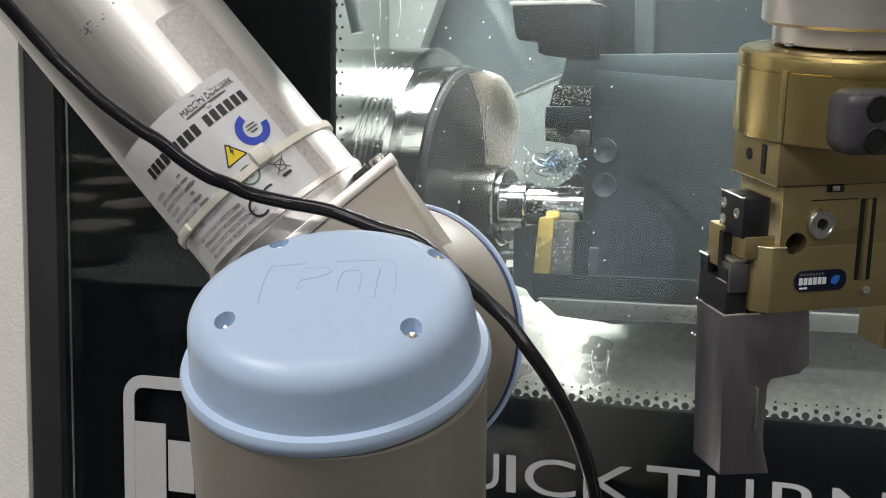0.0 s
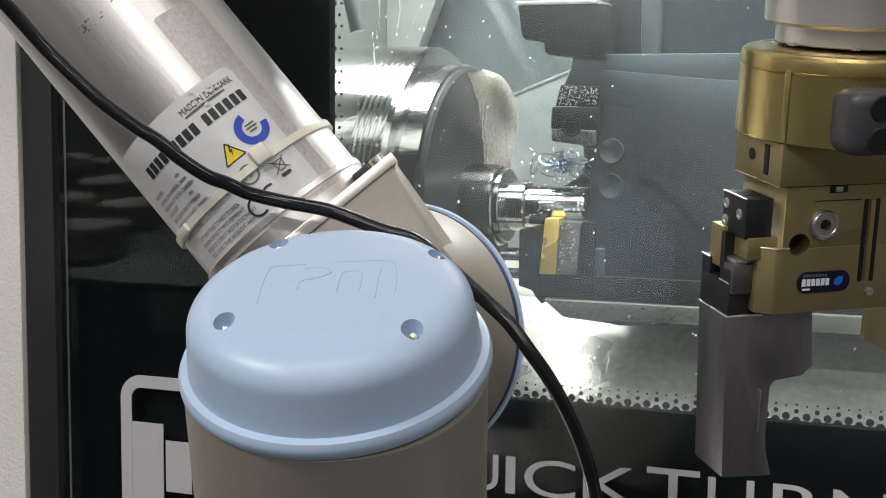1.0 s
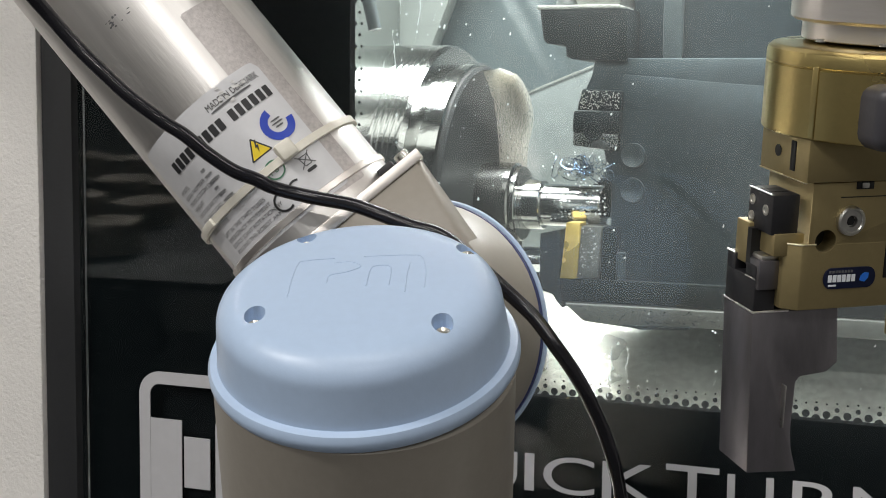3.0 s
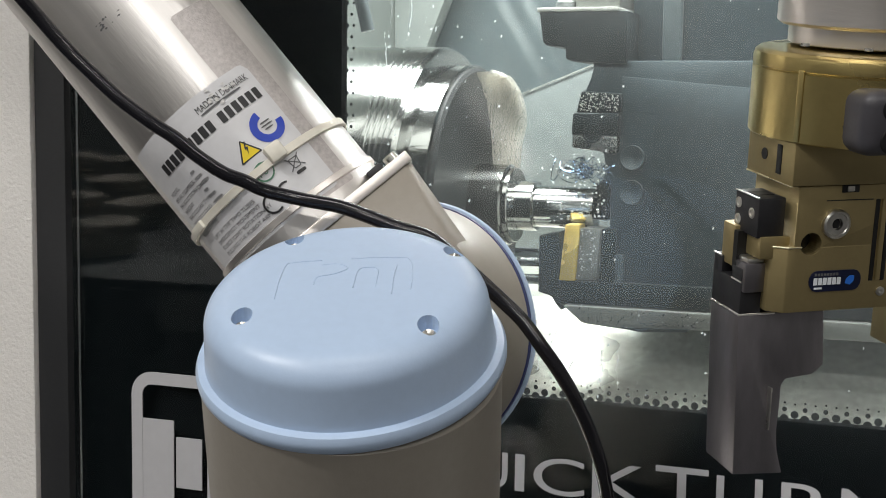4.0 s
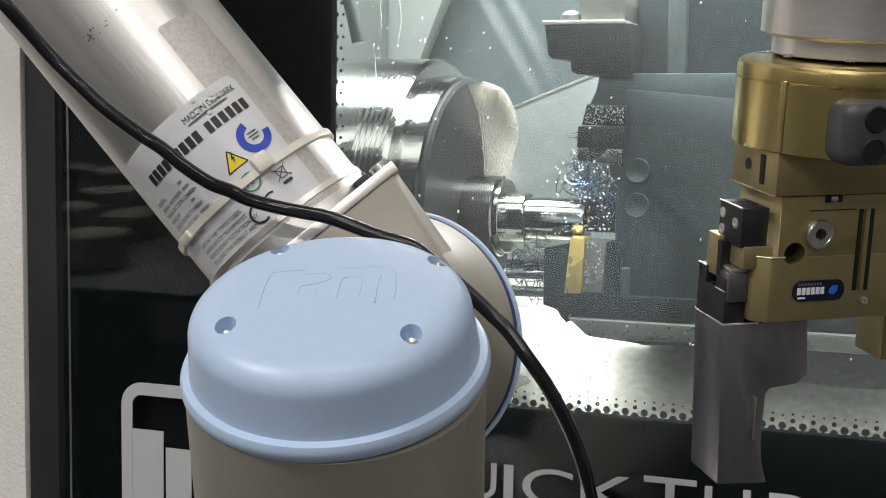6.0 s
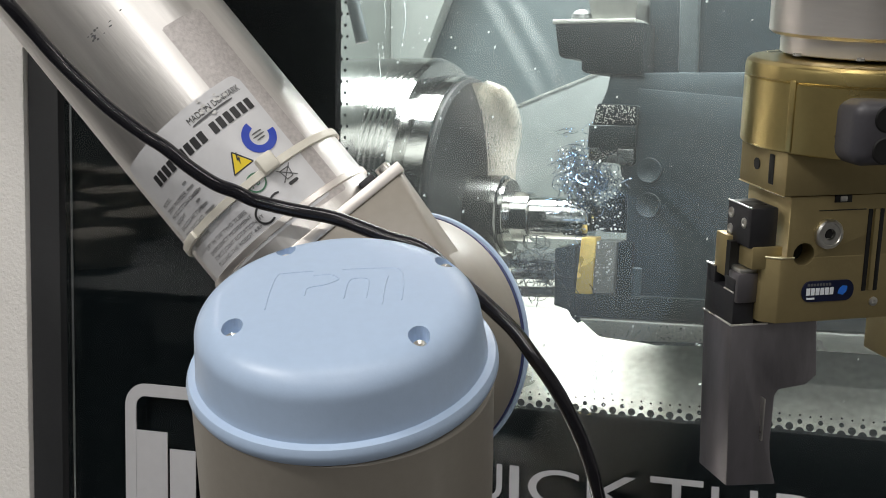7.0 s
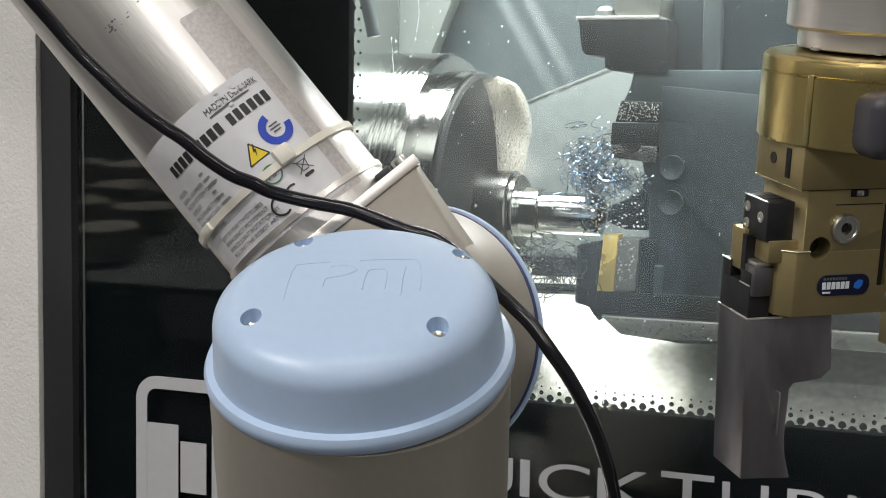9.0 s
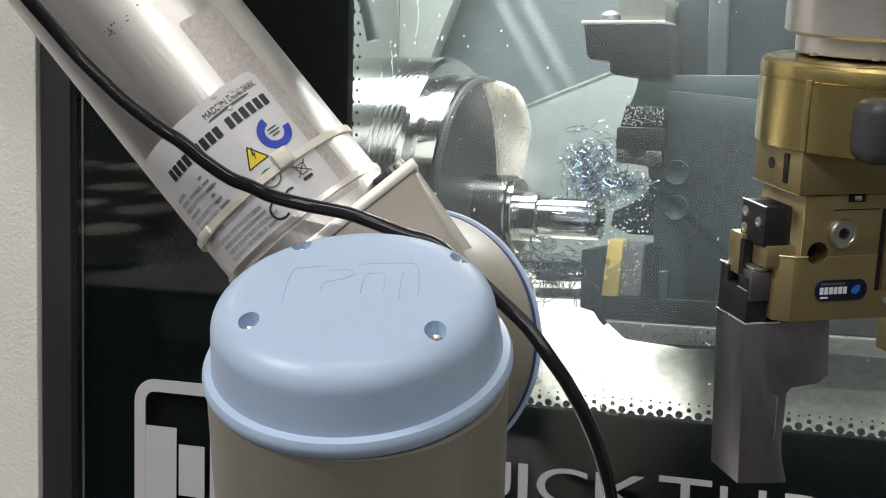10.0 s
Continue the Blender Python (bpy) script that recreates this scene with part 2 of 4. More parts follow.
def carve(ob, cutters, selfcut=False):
    """Cuts closed bodies out of a mesh, for good."""
    me = bpy.data.meshes.new("cutter")
    cutters.to_mesh(me)
    cutters.free()
    tool = new("cutter", me)
    tool.matrix_world = ob.matrix_world
    mod = ob.modifiers.new("cut", "BOOLEAN")
    mod.operation, mod.object, mod.solver, mod.use_self = "DIFFERENCE", tool, "EXACT", selfcut
    tool.parent, tool.matrix_parent_inverse = ob.parent, Matrix()
    tool.matrix_basis = ob.matrix_basis
    bpy.context.view_layer.update()
    done = bpy.data.meshes.new_from_object(ob.evaluated_get(bpy.context.evaluated_depsgraph_get()))
    ob.modifiers.clear()
    ob.data = done
    bpy.data.objects.remove(tool)


def text_bm(words, height, width=None):
    """Flat lettering in x and y, from the left foot of the first letter."""
    cu = bpy.data.curves.new("words", "FONT")
    cu.body, cu.size, cu.resolution_u = words, height / 0.72, 5
    ob = new("words", cu)
    bpy.context.view_layer.update()
    me = bpy.data.meshes.new_from_object(ob.evaluated_get(bpy.context.evaluated_depsgraph_get()))
    bpy.data.objects.remove(ob)
    own = bmesh.new()
    own.from_mesh(me)
    bpy.data.meshes.remove(me)
    if width:
        now = max(v.co.x for v in own.verts)
        for v in own.verts:
            v.co.x *= width / now
    return own


# ---- the hall round the machine ----
solid("floor", box((-4, -6, -0.1), (4, 2, 0)), HALL_FLOOR, "grey carpeted exhibition hall floor", "floor", "structure")
solid("ceiling", box((-4, -6, 3.7), (4, 2, 3.8)), HALL_WALL, "plain pale hall ceiling", "ceiling", "structure")
solid("wall_south", box((-4, -6.1, 0), (4, -6, 3.7)), HALL_WALL, "plain pale hall wall", "wall", "structure")
solid("wall_north", box((-4, 2, 0), (4, 2.1, 3.7)), HALL_WALL, "plain pale hall wall", "wall", "structure")
solid("wall_west", box((-4.1, -6, 0), (-4, 2, 3.7)), HALL_WALL, "plain pale hall wall", "wall", "structure")
solid("wall_east", box((4, -6, 0), (4.1, 2, 3.7)), HALL_WALL, "plain pale hall wall", "wall", "structure")

# ---- the lathe: cabinet, window, print ----
lathe_machine = thing("lathe_machine", Matrix(), "white and black cabinet of a turning machine with window", "machine")
part("side_panel", box((-1.2, -0.004, 0.0), (-0.306, 0.05, 2.1), 0.004), WALL_WHITE, lathe_machine, "white structured sheet panel")
part("door_frame", box((-0.3055, 0.0, 0.2), (-0.2795, 0.05, 2.0), 0.0012), FRAME_BLACK, lathe_machine, "matt black door frame")
# unseen; set low to stop the work light's spill, white to brighten the tube
part("light_stop_panel", box((-0.279, 0.0, 1.488), (0.80, 0.05, 2.1), 0.004), WALL_WHITE, lathe_machine, "unseen white panel above the window, lowered to block the work light")
part("lower_panel", box((-0.279, 0.002, 0.0), (0.80, 0.05, 0.699), 0.004), WALL_WHITE, lathe_machine)
part("right_panel", box((0.801, 0.0, 0.0), (1.6, 0.05, 2.1), 0.004), WALL_WHITE, lathe_machine)
for pane_name, lo, hi, mat, words in (("pane", (-0.062, 0.004, 1.1164), (0.80, 0.010, 1.488), PANE, "wet clear safety glass pane"),
                                      ("printed_pane", (-0.277, 0.004, 0.70), (-0.062, 0.010, 1.488), PANE_CLEAN, "dark printed glass beside the window"),
                                      ("printed_pane", (-0.062, 0.004, 0.70), (0.80, 0.010, 1.1164), PANE_CLEAN, "dark printed glass below the window")):
    pane = part(pane_name, box(lo, hi), mat, lathe_machine, words)
    pane.visible_shadow = False


def frit_print():
    """The black print behind the glass: two fields with a scalloped edge, and rows of dots."""
    bm = bmesh.new()
    y = 0.0125
    zt, xt = 1.1164, -0.0620

    def field(x0, z0, x1, z1):
        v = [bm.verts.new(c) for c in ((x0, y, z0), (x1, y, z0), (x1, y, z1), (x0, y, z1))]
        bm.faces.new(v)

    def dot(x, z, r, k):
        n = 14
        bm.faces.new([bm.verts.new((x + r * math.cos(2 * math.pi * i / n), y + 0.0002 + k * 0.0001, z + r * math.sin(2 * math.pi * i / n))) for i in range(n)])

    field(-0.277, 0.70, 0.80, zt)
    field(-0.277, zt, xt, 1.488)
    pitch = 0.01215
    for i in range(75):
        x = 0.238 - 26 * pitch + i * pitch
        dot(x + pitch / 2, zt - 0.0004, 0.0027, 1)
        if x < xt:
            continue
        dot(x, 1.1187, 0.0024, 2)
        dot(x + pitch / 2, 1.1219, 0.0015, 3)
        dot(x, 1.1251, 0.00065, 4)
        dot(x + pitch / 2, 1.1259, 0.0007, 4)
    step = 0.0149
    for i in range(25):
        z = zt + 0.008 + i * step
        dot(xt - 0.0005, z + step / 2, 0.0017, 1)
        dot(xt + 0.0030, z, 0.0011, 2)
        dot(xt + 0.0044, z + step / 2, 0.00095, 3)
    return bm


part("window_print", frit_print(), FRIT, lathe_machine, "black printed window border with dot pattern")


SIGN_Y = (0.0028, 0.0036)


def corner_band():
    """The rounded corner of the sticker's outline, with its two arms."""
    bm = bmesh.new()
    outer, inner, seg = 0.017, 0.008, 10
    cx, cz = -0.227 + outer, 1.1105 - outer
    line = [(r, math.pi / 2 + math.pi / 2 * i / seg) for r in (outer, inner) for i in range(seg + 1)]
    arc = [(cx + r * math.cos(t), cz + r * math.sin(t)) for r, t in line]
    outline = [(-0.06, 1.1105), *arc[: seg + 1], (-0.227, 0.92), (-0.218, 0.92), *arc[seg + 1 :][::-1], (-0.06, 1.1015)]
    return prism(outline, 0.0008, m=Matrix.Translation((0, SIGN_Y[0], 0)))


sticker = part("sticker_outline", corner_band(), SIGN_GREY, lathe_machine, "light grey rounded sticker outline")
for x0, z0, x1, z1 in ((-0.2178, 0.92, -0.192, 1.0765), (-0.190, 1.028, -0.169, 1.065), (-0.1645, 0.95, -0.13, 1.0765)):
    part("sticker_block", box((x0, SIGN_Y[0], z0), (x1, SIGN_Y[1], z1)), SIGN_GREY, lathe_machine, "light grey sticker block")


def letter_shape(letter, x, wide, foot, high):
    own = text_bm(letter, high)
    xs, zs = [v.co.x for v in own.verts], [v.co.y for v in own.verts]
    lo, hi, zl, zh = min(xs), max(xs), min(zs), max(zs)
    for v in own.verts:
        v.co = Vector((x + (v.co.x - lo) / (hi - lo) * wide, 0.0030, foot + (v.co.y - zl) / (zh - zl) * high))
    return own


for letter, x, wide, foot, high in (("Q", -0.006, 0.037, 1.054, 0.0285), ("U", 0.036, 0.023, 1.0545, 0.0245), ("I", 0.064, 0.0065, 1.0545, 0.0245), ("C", 0.0765, 0.034, 1.0545, 0.0245),
                                    ("K", 0.1155, 0.036, 1.0545, 0.0245), ("T", 0.156, 0.033, 1.051, 0.0305), ("U", 0.194, 0.028, 1.0545, 0.0245), ("R", 0.233, 0.031, 1.0545, 0.0245), ("N", 0.268, 0.033, 1.0545, 0.0245)):
    part("letter", letter_shape(letter, x, wide, foot, high), SIGN_GREY, lathe_machine, "light grey capital letter")

# ---- inside the lathe ----
cabin = thing("machining_cabin", Matrix(), "wet grey-green sheet metal machining space", "machine interior", kind="structure")
part("back_wall", box((-0.75, 0.88, 0.7), (1.3, 0.92, 1.9), 0.002), MACHINE_GREY, cabin)
# the end wall's lit look is put into its paler paint
part("end_wall", box((-0.38, 0.05, 0.7), (-0.36, 0.88, 1.9), 0.002), MACHINE_LIT, cabin)
part("far_wall", box((1.25, 0.05, 0.7), (1.3, 0.88, 1.9), 0.002), MACHINE_GREY, cabin)
part("cabin_roof", box((-0.75, 0.05, 1.88), (1.3, 0.92, 1.92)), MACHINE_GREY, cabin)
part("cabin_floor", box((-0.75, 0.05, 0.68), (1.3, 0.92, 0.72)), MACHINE_GREY, cabin)
# a stiffening sheet beside the headstock, and a splash sheet with a rising upper edge behind the turret; the light on
# both is put into their paler paint
part("headstock_sheet", prism([(-0.36, 1.15), (-0.335, 1.15), (-0.314, 1.383), (-0.286, 1.453), (-0.20, 1.66), (-0.36, 1.66)], 0.03, 0.002, m=Matrix.Translation((0, 0.80, 0))), MACHINE_LIT, cabin, "sheet beside the headstock, painted pale for the light on it")
part("splash_sheet", prism([(-0.34, 1.13), (0.90, 1.13), (0.90, 1.40), (0.02, 1.403), (-0.089, 1.360), (-0.200, 1.316), (-0.34, 1.262)], 0.012, 0.001, m=Matrix.Translation((0, 0.80, 0))), SPLASH_LIT, cabin, "splash sheet with a sloping edge, painted paler for the light on it")
# a pale bead draws the bright streak along the sheet's edge
part("lit_lip", pipe([Vector((-0.200, 0.797, 1.3165)), Vector((-0.150, 0.797, 1.3365)), Vector((-0.089, 0.797, 1.3605)), Vector((0.02, 0.797, 1.4035))], 0.0009, 8), WET_PLATE, cabin)
# sloping sheet below the spindle
slope = bmesh.new()
for x0, x1 in ((-0.36, 1.25),):
    v = [slope.verts.new(c) for c in ((x0, 0.16, 0.93), (x1, 0.16, 0.93), (x1, 0.46, 1.118), (x0, 0.46, 1.118), (x0, 0.88, 1.118), (x1, 0.88, 1.118))]
    slope.faces.new((v[0], v[1], v[2], v[3]))
    slope.faces.new((v[3], v[2], v[5], v[4]))
part("way_cover", slope, SHEET, cabin, "bright wet stainless way cover")

AX = (0.36, 1.215)  # the spindle's line: y and z
SPIN = Matrix.Translation((0, AX[0], AX[1])) @ Matrix.Rotation(radians(90), 4, "Y")
chuck = thing("lathe_chuck", SPIN, "wet dark steel lathe chuck spinning in coolant", "chuck")
drum = [(0.09, -0.36), (0.143, -0.355), (0.143, -0.150)]
for k in range(5):
    g = -0.148 + k * 0.0052
    drum += [(0.1430, g), (0.14288, g + 0.0010), (0.14288, g + 0.0016), (0.1430, g + 0.0026)]
drum += [(0.1430, -0.121), (0.1400, -0.117), (0.1270, -0.116), (0.1270, -0.094), (0.1250, -0.0925), (0.03, -0.0925)]
part("chuck_body", lathe(drum, 96), CHUCK_STEEL, chuck)
part("chuck_face", lathe([(0.1240, -0.0930), (0.1240, -0.090), (0.121, -0.0875), (0.02, -0.0875)], 96), CHUCK_DARK, chuck, "dark chuck face")
part("collet_nose", lathe([(0.0370, -0.0875), (0.0370, -0.058), (0.0355, -0.0565), (0.015, -0.0565)], 72), CHUCK_STEEL, chuck)


def highlight_sheets():
    """Nested thin cream sheets drawn as the highlight on the upper chuck face, the widest thinnest at its rim."""
    inner = spline([(0, 0.333, 1.334), (0, 0.352, 1.318), (0, 0.368, 1.298), (0, 0.377, 1.276), (0, 0.381, 1.262), (0, 0.380, 1.240)], 6)
    outer = spline([(0, 0.372, 1.339), (0, 0.412, 1.333), (0, 0.446, 1.319), (0, 0.462, 1.297), (0, 0.438, 1.268), (0, 0.430, 1.240)], 6)
    bm = bmesh.new()
    for layer in range(7):
        cut = layer * 0.05
        rows = []
        for i, (a, b) in enumerate(zip(inner, outer)):
            if i < layer * 0.5:
                continue
            row = []
            for k in range(9):
                q = a.lerp(b, cut + (1 - 1.6 * cut) * k / 8)
                row.append(bm.verts.new((-0.083 + 0.002 * layer + 0.006 * math.sin(math.pi * k / 8), q.y, q.z)))
            rows.append(row)
        for a, b in zip(rows, rows[1:]):
            for k in range(8):
                bm.faces.new((a[k], a[k + 1], b[k + 1], b[k]))
    return bm


# translucent cream that paints the bright wedge of light on the chuck face
FACE_GLEAM = bpy.data.materials.new("cream_face_highlight")
FACE_GLEAM.use_nodes = True
gleam_nodes = FACE_GLEAM.node_tree
gleam_out = gleam_nodes.nodes["Material Output"]
gleam_nodes.nodes.remove(gleam_nodes.nodes["Principled BSDF"])
gleam_clear = gleam_nodes.nodes.new("ShaderNodeBsdfTransparent")
gleam_milk = gleam_nodes.nodes.new("ShaderNodeBsdfDiffuse")
gleam_milk.inputs[0].default_value = (0.80, 0.76, 0.67, 1)
gleam_noise = gleam_nodes.nodes.new("ShaderNodeTexNoise")
gleam_noise.inputs["Scale"].default_value = 35
gleam_amount = gleam_nodes.nodes.new("ShaderNodeMapRange")
gleam_amount.inputs["To Min"].default_value, gleam_amount.inputs["To Max"].default_value = 0.22, 0.42
gleam_mix = gleam_nodes.nodes.new("ShaderNodeMixShader")
gleam_nodes.links.new(gleam_noise.outputs[0], gleam_amount.inputs[0])
gleam_nodes.links.new(gleam_amount.outputs[0], gleam_mix.inputs[0])
gleam_nodes.links.new(gleam_clear.outputs[0], gleam_mix.inputs[1])
gleam_nodes.links.new(gleam_milk.outputs[0], gleam_mix.inputs[2])
gleam_nodes.links.new(gleam_mix.outputs[0], gleam_out.inputs[0])
solid("chuck_highlight", highlight_sheets(), FACE_GLEAM, "cream sheets drawn as the highlight on the spinning chuck face", "coolant", "stuff")

JET = bpy.data.materials.new("thin_coolant_jet")
JET.use_nodes = True
jet_nodes = JET.node_tree
jet_nodes.nodes.remove(jet_nodes.nodes["Principled BSDF"])
jet_clear = jet_nodes.nodes.new("ShaderNodeBsdfTransparent")
jet_milk = jet_nodes.nodes.new("ShaderNodeBsdfDiffuse")
jet_milk.inputs[0].default_value = (0.8, 0.84, 0.84, 1)
jet_mix = jet_nodes.nodes.new("ShaderNodeMixShader")
jet_mix.inputs[0].default_value = 0.028
jet_nodes.links.new(jet_clear.outputs[0], jet_mix.inputs[1])
jet_nodes.links.new(jet_milk.outputs[0], jet_mix.inputs[2])
jet_nodes.links.new(jet_mix.outputs[0], jet_nodes.nodes["Material Output"].inputs[0])
for x0, x1, z1 in ((-0.114, -0.021, 1.318), (-0.089, 0.000, 1.322)):
    spray_line = [Vector((x0, 0.36, 1.47)), Vector(((x0 + x1) / 2, 0.36, (1.47 + z1) / 2 + 0.001)), Vector((x1, 0.36, z1))]
    jet_bm = bmesh.new()
    way = (spray_line[2] - spray_line[0]).normalized()
    across = way.cross(Vector((0, -0.6, 0.8))).normalized()
    for k, wide in enumerate((0.0022, 0.0042, 0.0064, 0.0088)):
        back = Vector((0, 0.0006 * k, 0))
        jet_bm.faces.new([jet_bm.verts.new(q) for q in (spray_line[0] - across * wide * 0.7 + back, spray_line[0] + across * wide * 0.7 + back, spray_line[2] + across * wide + back, spray_line[2] - across * wide + back)])
    solid("coolant_jet", jet_bm, JET, "thin misty coolant jet aimed at the cut", "coolant", "stuff")

workpiece = thing("turned_workpiece", SPIN, "bright stepped turned steel workpiece held in the chuck", "workpiece")
part("shoulder", lathe([(0.03, -0.0565), (0.0338, -0.0560), (0.0338, -0.0520), (0.0330, -0.0512), (0.01, -0.0512)], 72), CHUCK_STEEL, workpiece)
part("collar", lathe([(0.015, -0.0512), (0.0226, -0.0510), (0.0226, -0.0325), (0.0218, -0.0315), (0.01, -0.0315)], 72), PART_STEEL, workpiece)
part("spigot", lathe([(0.0175, -0.0315), (0.0188, -0.0305), (0.0188, 0.0215), (0.0178, 0.0235), (0.004, 0.0238), (0.003, 0.020)], 72), PART_STEEL, workpiece)

# the turret, drawn at its place at 5 s; it feeds along x
turret = thing("tool_turret", Matrix.Translation((0, 0, 0)), "wet blue-grey tool turret feeding along the workpiece", "turret")
TY = 0.36


def slab(outline, y0, y1, bevel=0.001):
    return prism(outline, y1 - y0, bevel, m=Matrix.Translation((0, y0, 0)))


FRONT_Y = 0.335
# the body, with its bitten left edge, and the cover plate before it
part("tool_block", slab([(0.031, 1.345), (0.028, 1.330), (0.021, 1.314), (0.036, 1.300), (0.035, 1.276), (0.041, 1.264), (0.043, 1.254), (0.041, 1.244), (0.048, 1.236), (0.048, 1.200), (0.050, 1.132), (0.66, 1.132), (0.66, 1.345)], FRONT_Y, 0.46, 0.0015), TURRET_GREY, turret)
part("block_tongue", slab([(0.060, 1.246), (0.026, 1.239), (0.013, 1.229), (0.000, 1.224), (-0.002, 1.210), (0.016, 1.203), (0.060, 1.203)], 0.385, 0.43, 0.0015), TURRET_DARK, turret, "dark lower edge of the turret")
part("block_cover", slab([(0.056, 1.3315), (0.15, 1.3235), (0.64, 1.290), (0.64, 1.150), (0.085, 1.150), (0.085, 1.300), (0.056, 1.303)], FRONT_Y - 0.0012, FRONT_Y + 0.002, 0.0005), TURRET_GREY, turret)
part("turret_housing", box((0.06, 0.46, 1.131), (0.66, 0.68, 1.50), 0.012), TURRET_GREY, turret)
part("turret_column", box((0.054, FRONT_Y + 0.04, 1.343), (0.66, 0.46, 1.60), 0.004), TURRET_GREY, turret)
part("column_rib", box((0.083, FRONT_Y + 0.028, 1.345), (0.100, FRONT_Y + 0.041, 1.60), 0.004), TURRET_RIB, turret, "paler upright rib on the turret")
# the idle tool holder above
part("top_holder", slab([(-0.018, 1.387), (-0.0165, 1.376), (-0.0145, 1.361), (-0.011, 1.3575), (0.006, 1.3565), (0.0065, 1.3465), (0.012, 1.344), (0.060, 1.342), (0.060, 1.387)], FRONT_Y - 0.005, 0.43, 0.0008), TURRET_DARK, turret)
part("top_holder_plate", box((-0.020, FRONT_Y - 0.007, 1.387), (0.053, 0.43, 1.3905), 0.0008), PLATE_GREY, turret)
part("top_clamp", slab([(0.013, 1.3905), (0.052, 1.3905), (0.0525, 1.405), (0.045, 1.425), (0.030, 1.440), (0.012, 1.440), (0.010, 1.404)], FRONT_Y + 0.002, 0.42, 0.0015), WET_PLATE, turret, "grey clamp wedge")
part("top_bolt", lathe([(0.009, 0.0), (0.010, 0.001), (0.0095, 0.005), (0.006, 0.0085), (0.002, 0.0095), (0, 0.0095)], 20, m=Matrix.Translation((0.003, FRONT_Y + 0.008, 1.3905))), TOOL_GREY, turret)
# the clamp block above the cut: a wet face over a dark one, and a round bar under it
part("wet_face", slab([(0.0175, 1.300), (0.057, 1.300), (0.057, 1.317), (0.022, 1.3185)], FRONT_Y - 0.007, FRONT_Y + 0.02, 0.0012), TURRET_DARK, turret, "wet glittering face of the clamp block")
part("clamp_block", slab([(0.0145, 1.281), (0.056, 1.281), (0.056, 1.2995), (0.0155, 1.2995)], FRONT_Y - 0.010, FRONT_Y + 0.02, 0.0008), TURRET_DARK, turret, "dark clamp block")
part("boring_bar", slab([(0.0150, 1.2695), (0.0535, 1.2655), (0.0550, 1.2690), (0.0550, 1.2800), (0.0150, 1.2810)], FRONT_Y - 0.009, FRONT_Y + 0.02, 0.0012), TOOL_GREY, turret)
part("bar_bore", lathe([(0.0088, 0.0), (0.0084, 0.0008), (0.0070, 0.0008), (0.0060, -0.0006), (0, -0.0006)], 28, m=Matrix.Translation((0.033, FRONT_Y - 0.0095, 1.2825)) @ Matrix.Rotation(radians(90), 4, "X")), TURRET_DARK, turret)
for z in (1.262, 1.232):
    part("turret_bolt", lathe([(0.0108, 0.0), (0.0106, 0.0040), (0.0102, 0.0042), (0.0020, 0.0006), (0, 0.0006)], 32, m=Matrix.Translation((0.067, FRONT_Y - 0.0002, z)) @ Matrix.Rotation(radians(90), 4, "X")), TURRET_GREY, turret, "round hollow bolt head")
# the cutting tool under the workpiece
part("gold_insert", slab([(0.0068, 1.1535), (0.0215, 1.1535), (0.0247, 1.2030), (0.0117, 1.2030)], 0.322, 0.342, 0.0012), BRASS, turret, "yellow coated cutting tool")
part("shank", slab([(0.0217, 1.1545), (0.0400, 1.1555), (0.0430, 1.2000), (0.0247, 1.2000)], 0.324, 0.352, 0.0010), WET_PLATE, turret, "wet grey tool plate")
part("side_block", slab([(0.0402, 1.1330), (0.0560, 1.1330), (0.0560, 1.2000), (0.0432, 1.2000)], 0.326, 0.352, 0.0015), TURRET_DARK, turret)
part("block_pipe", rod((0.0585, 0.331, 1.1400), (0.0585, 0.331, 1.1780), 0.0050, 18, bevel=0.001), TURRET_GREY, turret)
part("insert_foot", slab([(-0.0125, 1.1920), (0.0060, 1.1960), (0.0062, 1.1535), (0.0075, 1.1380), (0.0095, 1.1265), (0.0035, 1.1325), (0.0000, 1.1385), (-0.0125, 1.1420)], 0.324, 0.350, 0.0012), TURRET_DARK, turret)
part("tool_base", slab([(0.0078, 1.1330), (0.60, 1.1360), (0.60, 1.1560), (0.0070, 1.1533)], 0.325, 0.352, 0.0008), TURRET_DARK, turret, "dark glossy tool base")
part("lower_rail", slab([(0.012, 1.1322), (0.60, 1.1345), (0.60, 1.1190), (0.125, 1.1180), (0.070, 1.1145), (0.030, 1.1175)], 0.318, 0.350, 0.0012), WET_PLATE, turret, "wet pale grey rail")
part("rail_edge", slab([(0.064, 1.1165), (0.125, 1.1185), (0.121, 1.1160), (0.080, 1.1135)], 0.3165, 0.320, 0.0004), TURRET_DARK, turret)
part("coolant_pipe", rod((-0.055, 0.334, 1.1665), (-0.011, 0.334, 1.1675), 0.0042, 18, bevel=0.001), TOOL_GREY, turret)
part("coolant_pipe", rod((-0.055, 0.334, 1.1510), (-0.011, 0.334, 1.1520), 0.0046, 18, bevel=0.001), TOOL_GREY, turret)


def flecks(seed, lo, hi, count, small, large):
    """Tiny bright flecks and drops strewn through a box."""
    rng = random.Random(seed)
    bm = bmesh.new()
    for _ in range(count):
        own = bmesh.new()
        bmesh.ops.create_icosphere(own, subdivisions=1, radius=rng.uniform(small, large))
        at = Vector([rng.uniform(a, b) for a, b in zip(lo, hi)])
        for v in own.verts:
            v.co = Vector((v.co.x * rng.uniform(0.6, 1.8), v.co.y, v.co.z * rng.uniform(0.6, 1.6))) + at
        join(own, bm)
    return bm


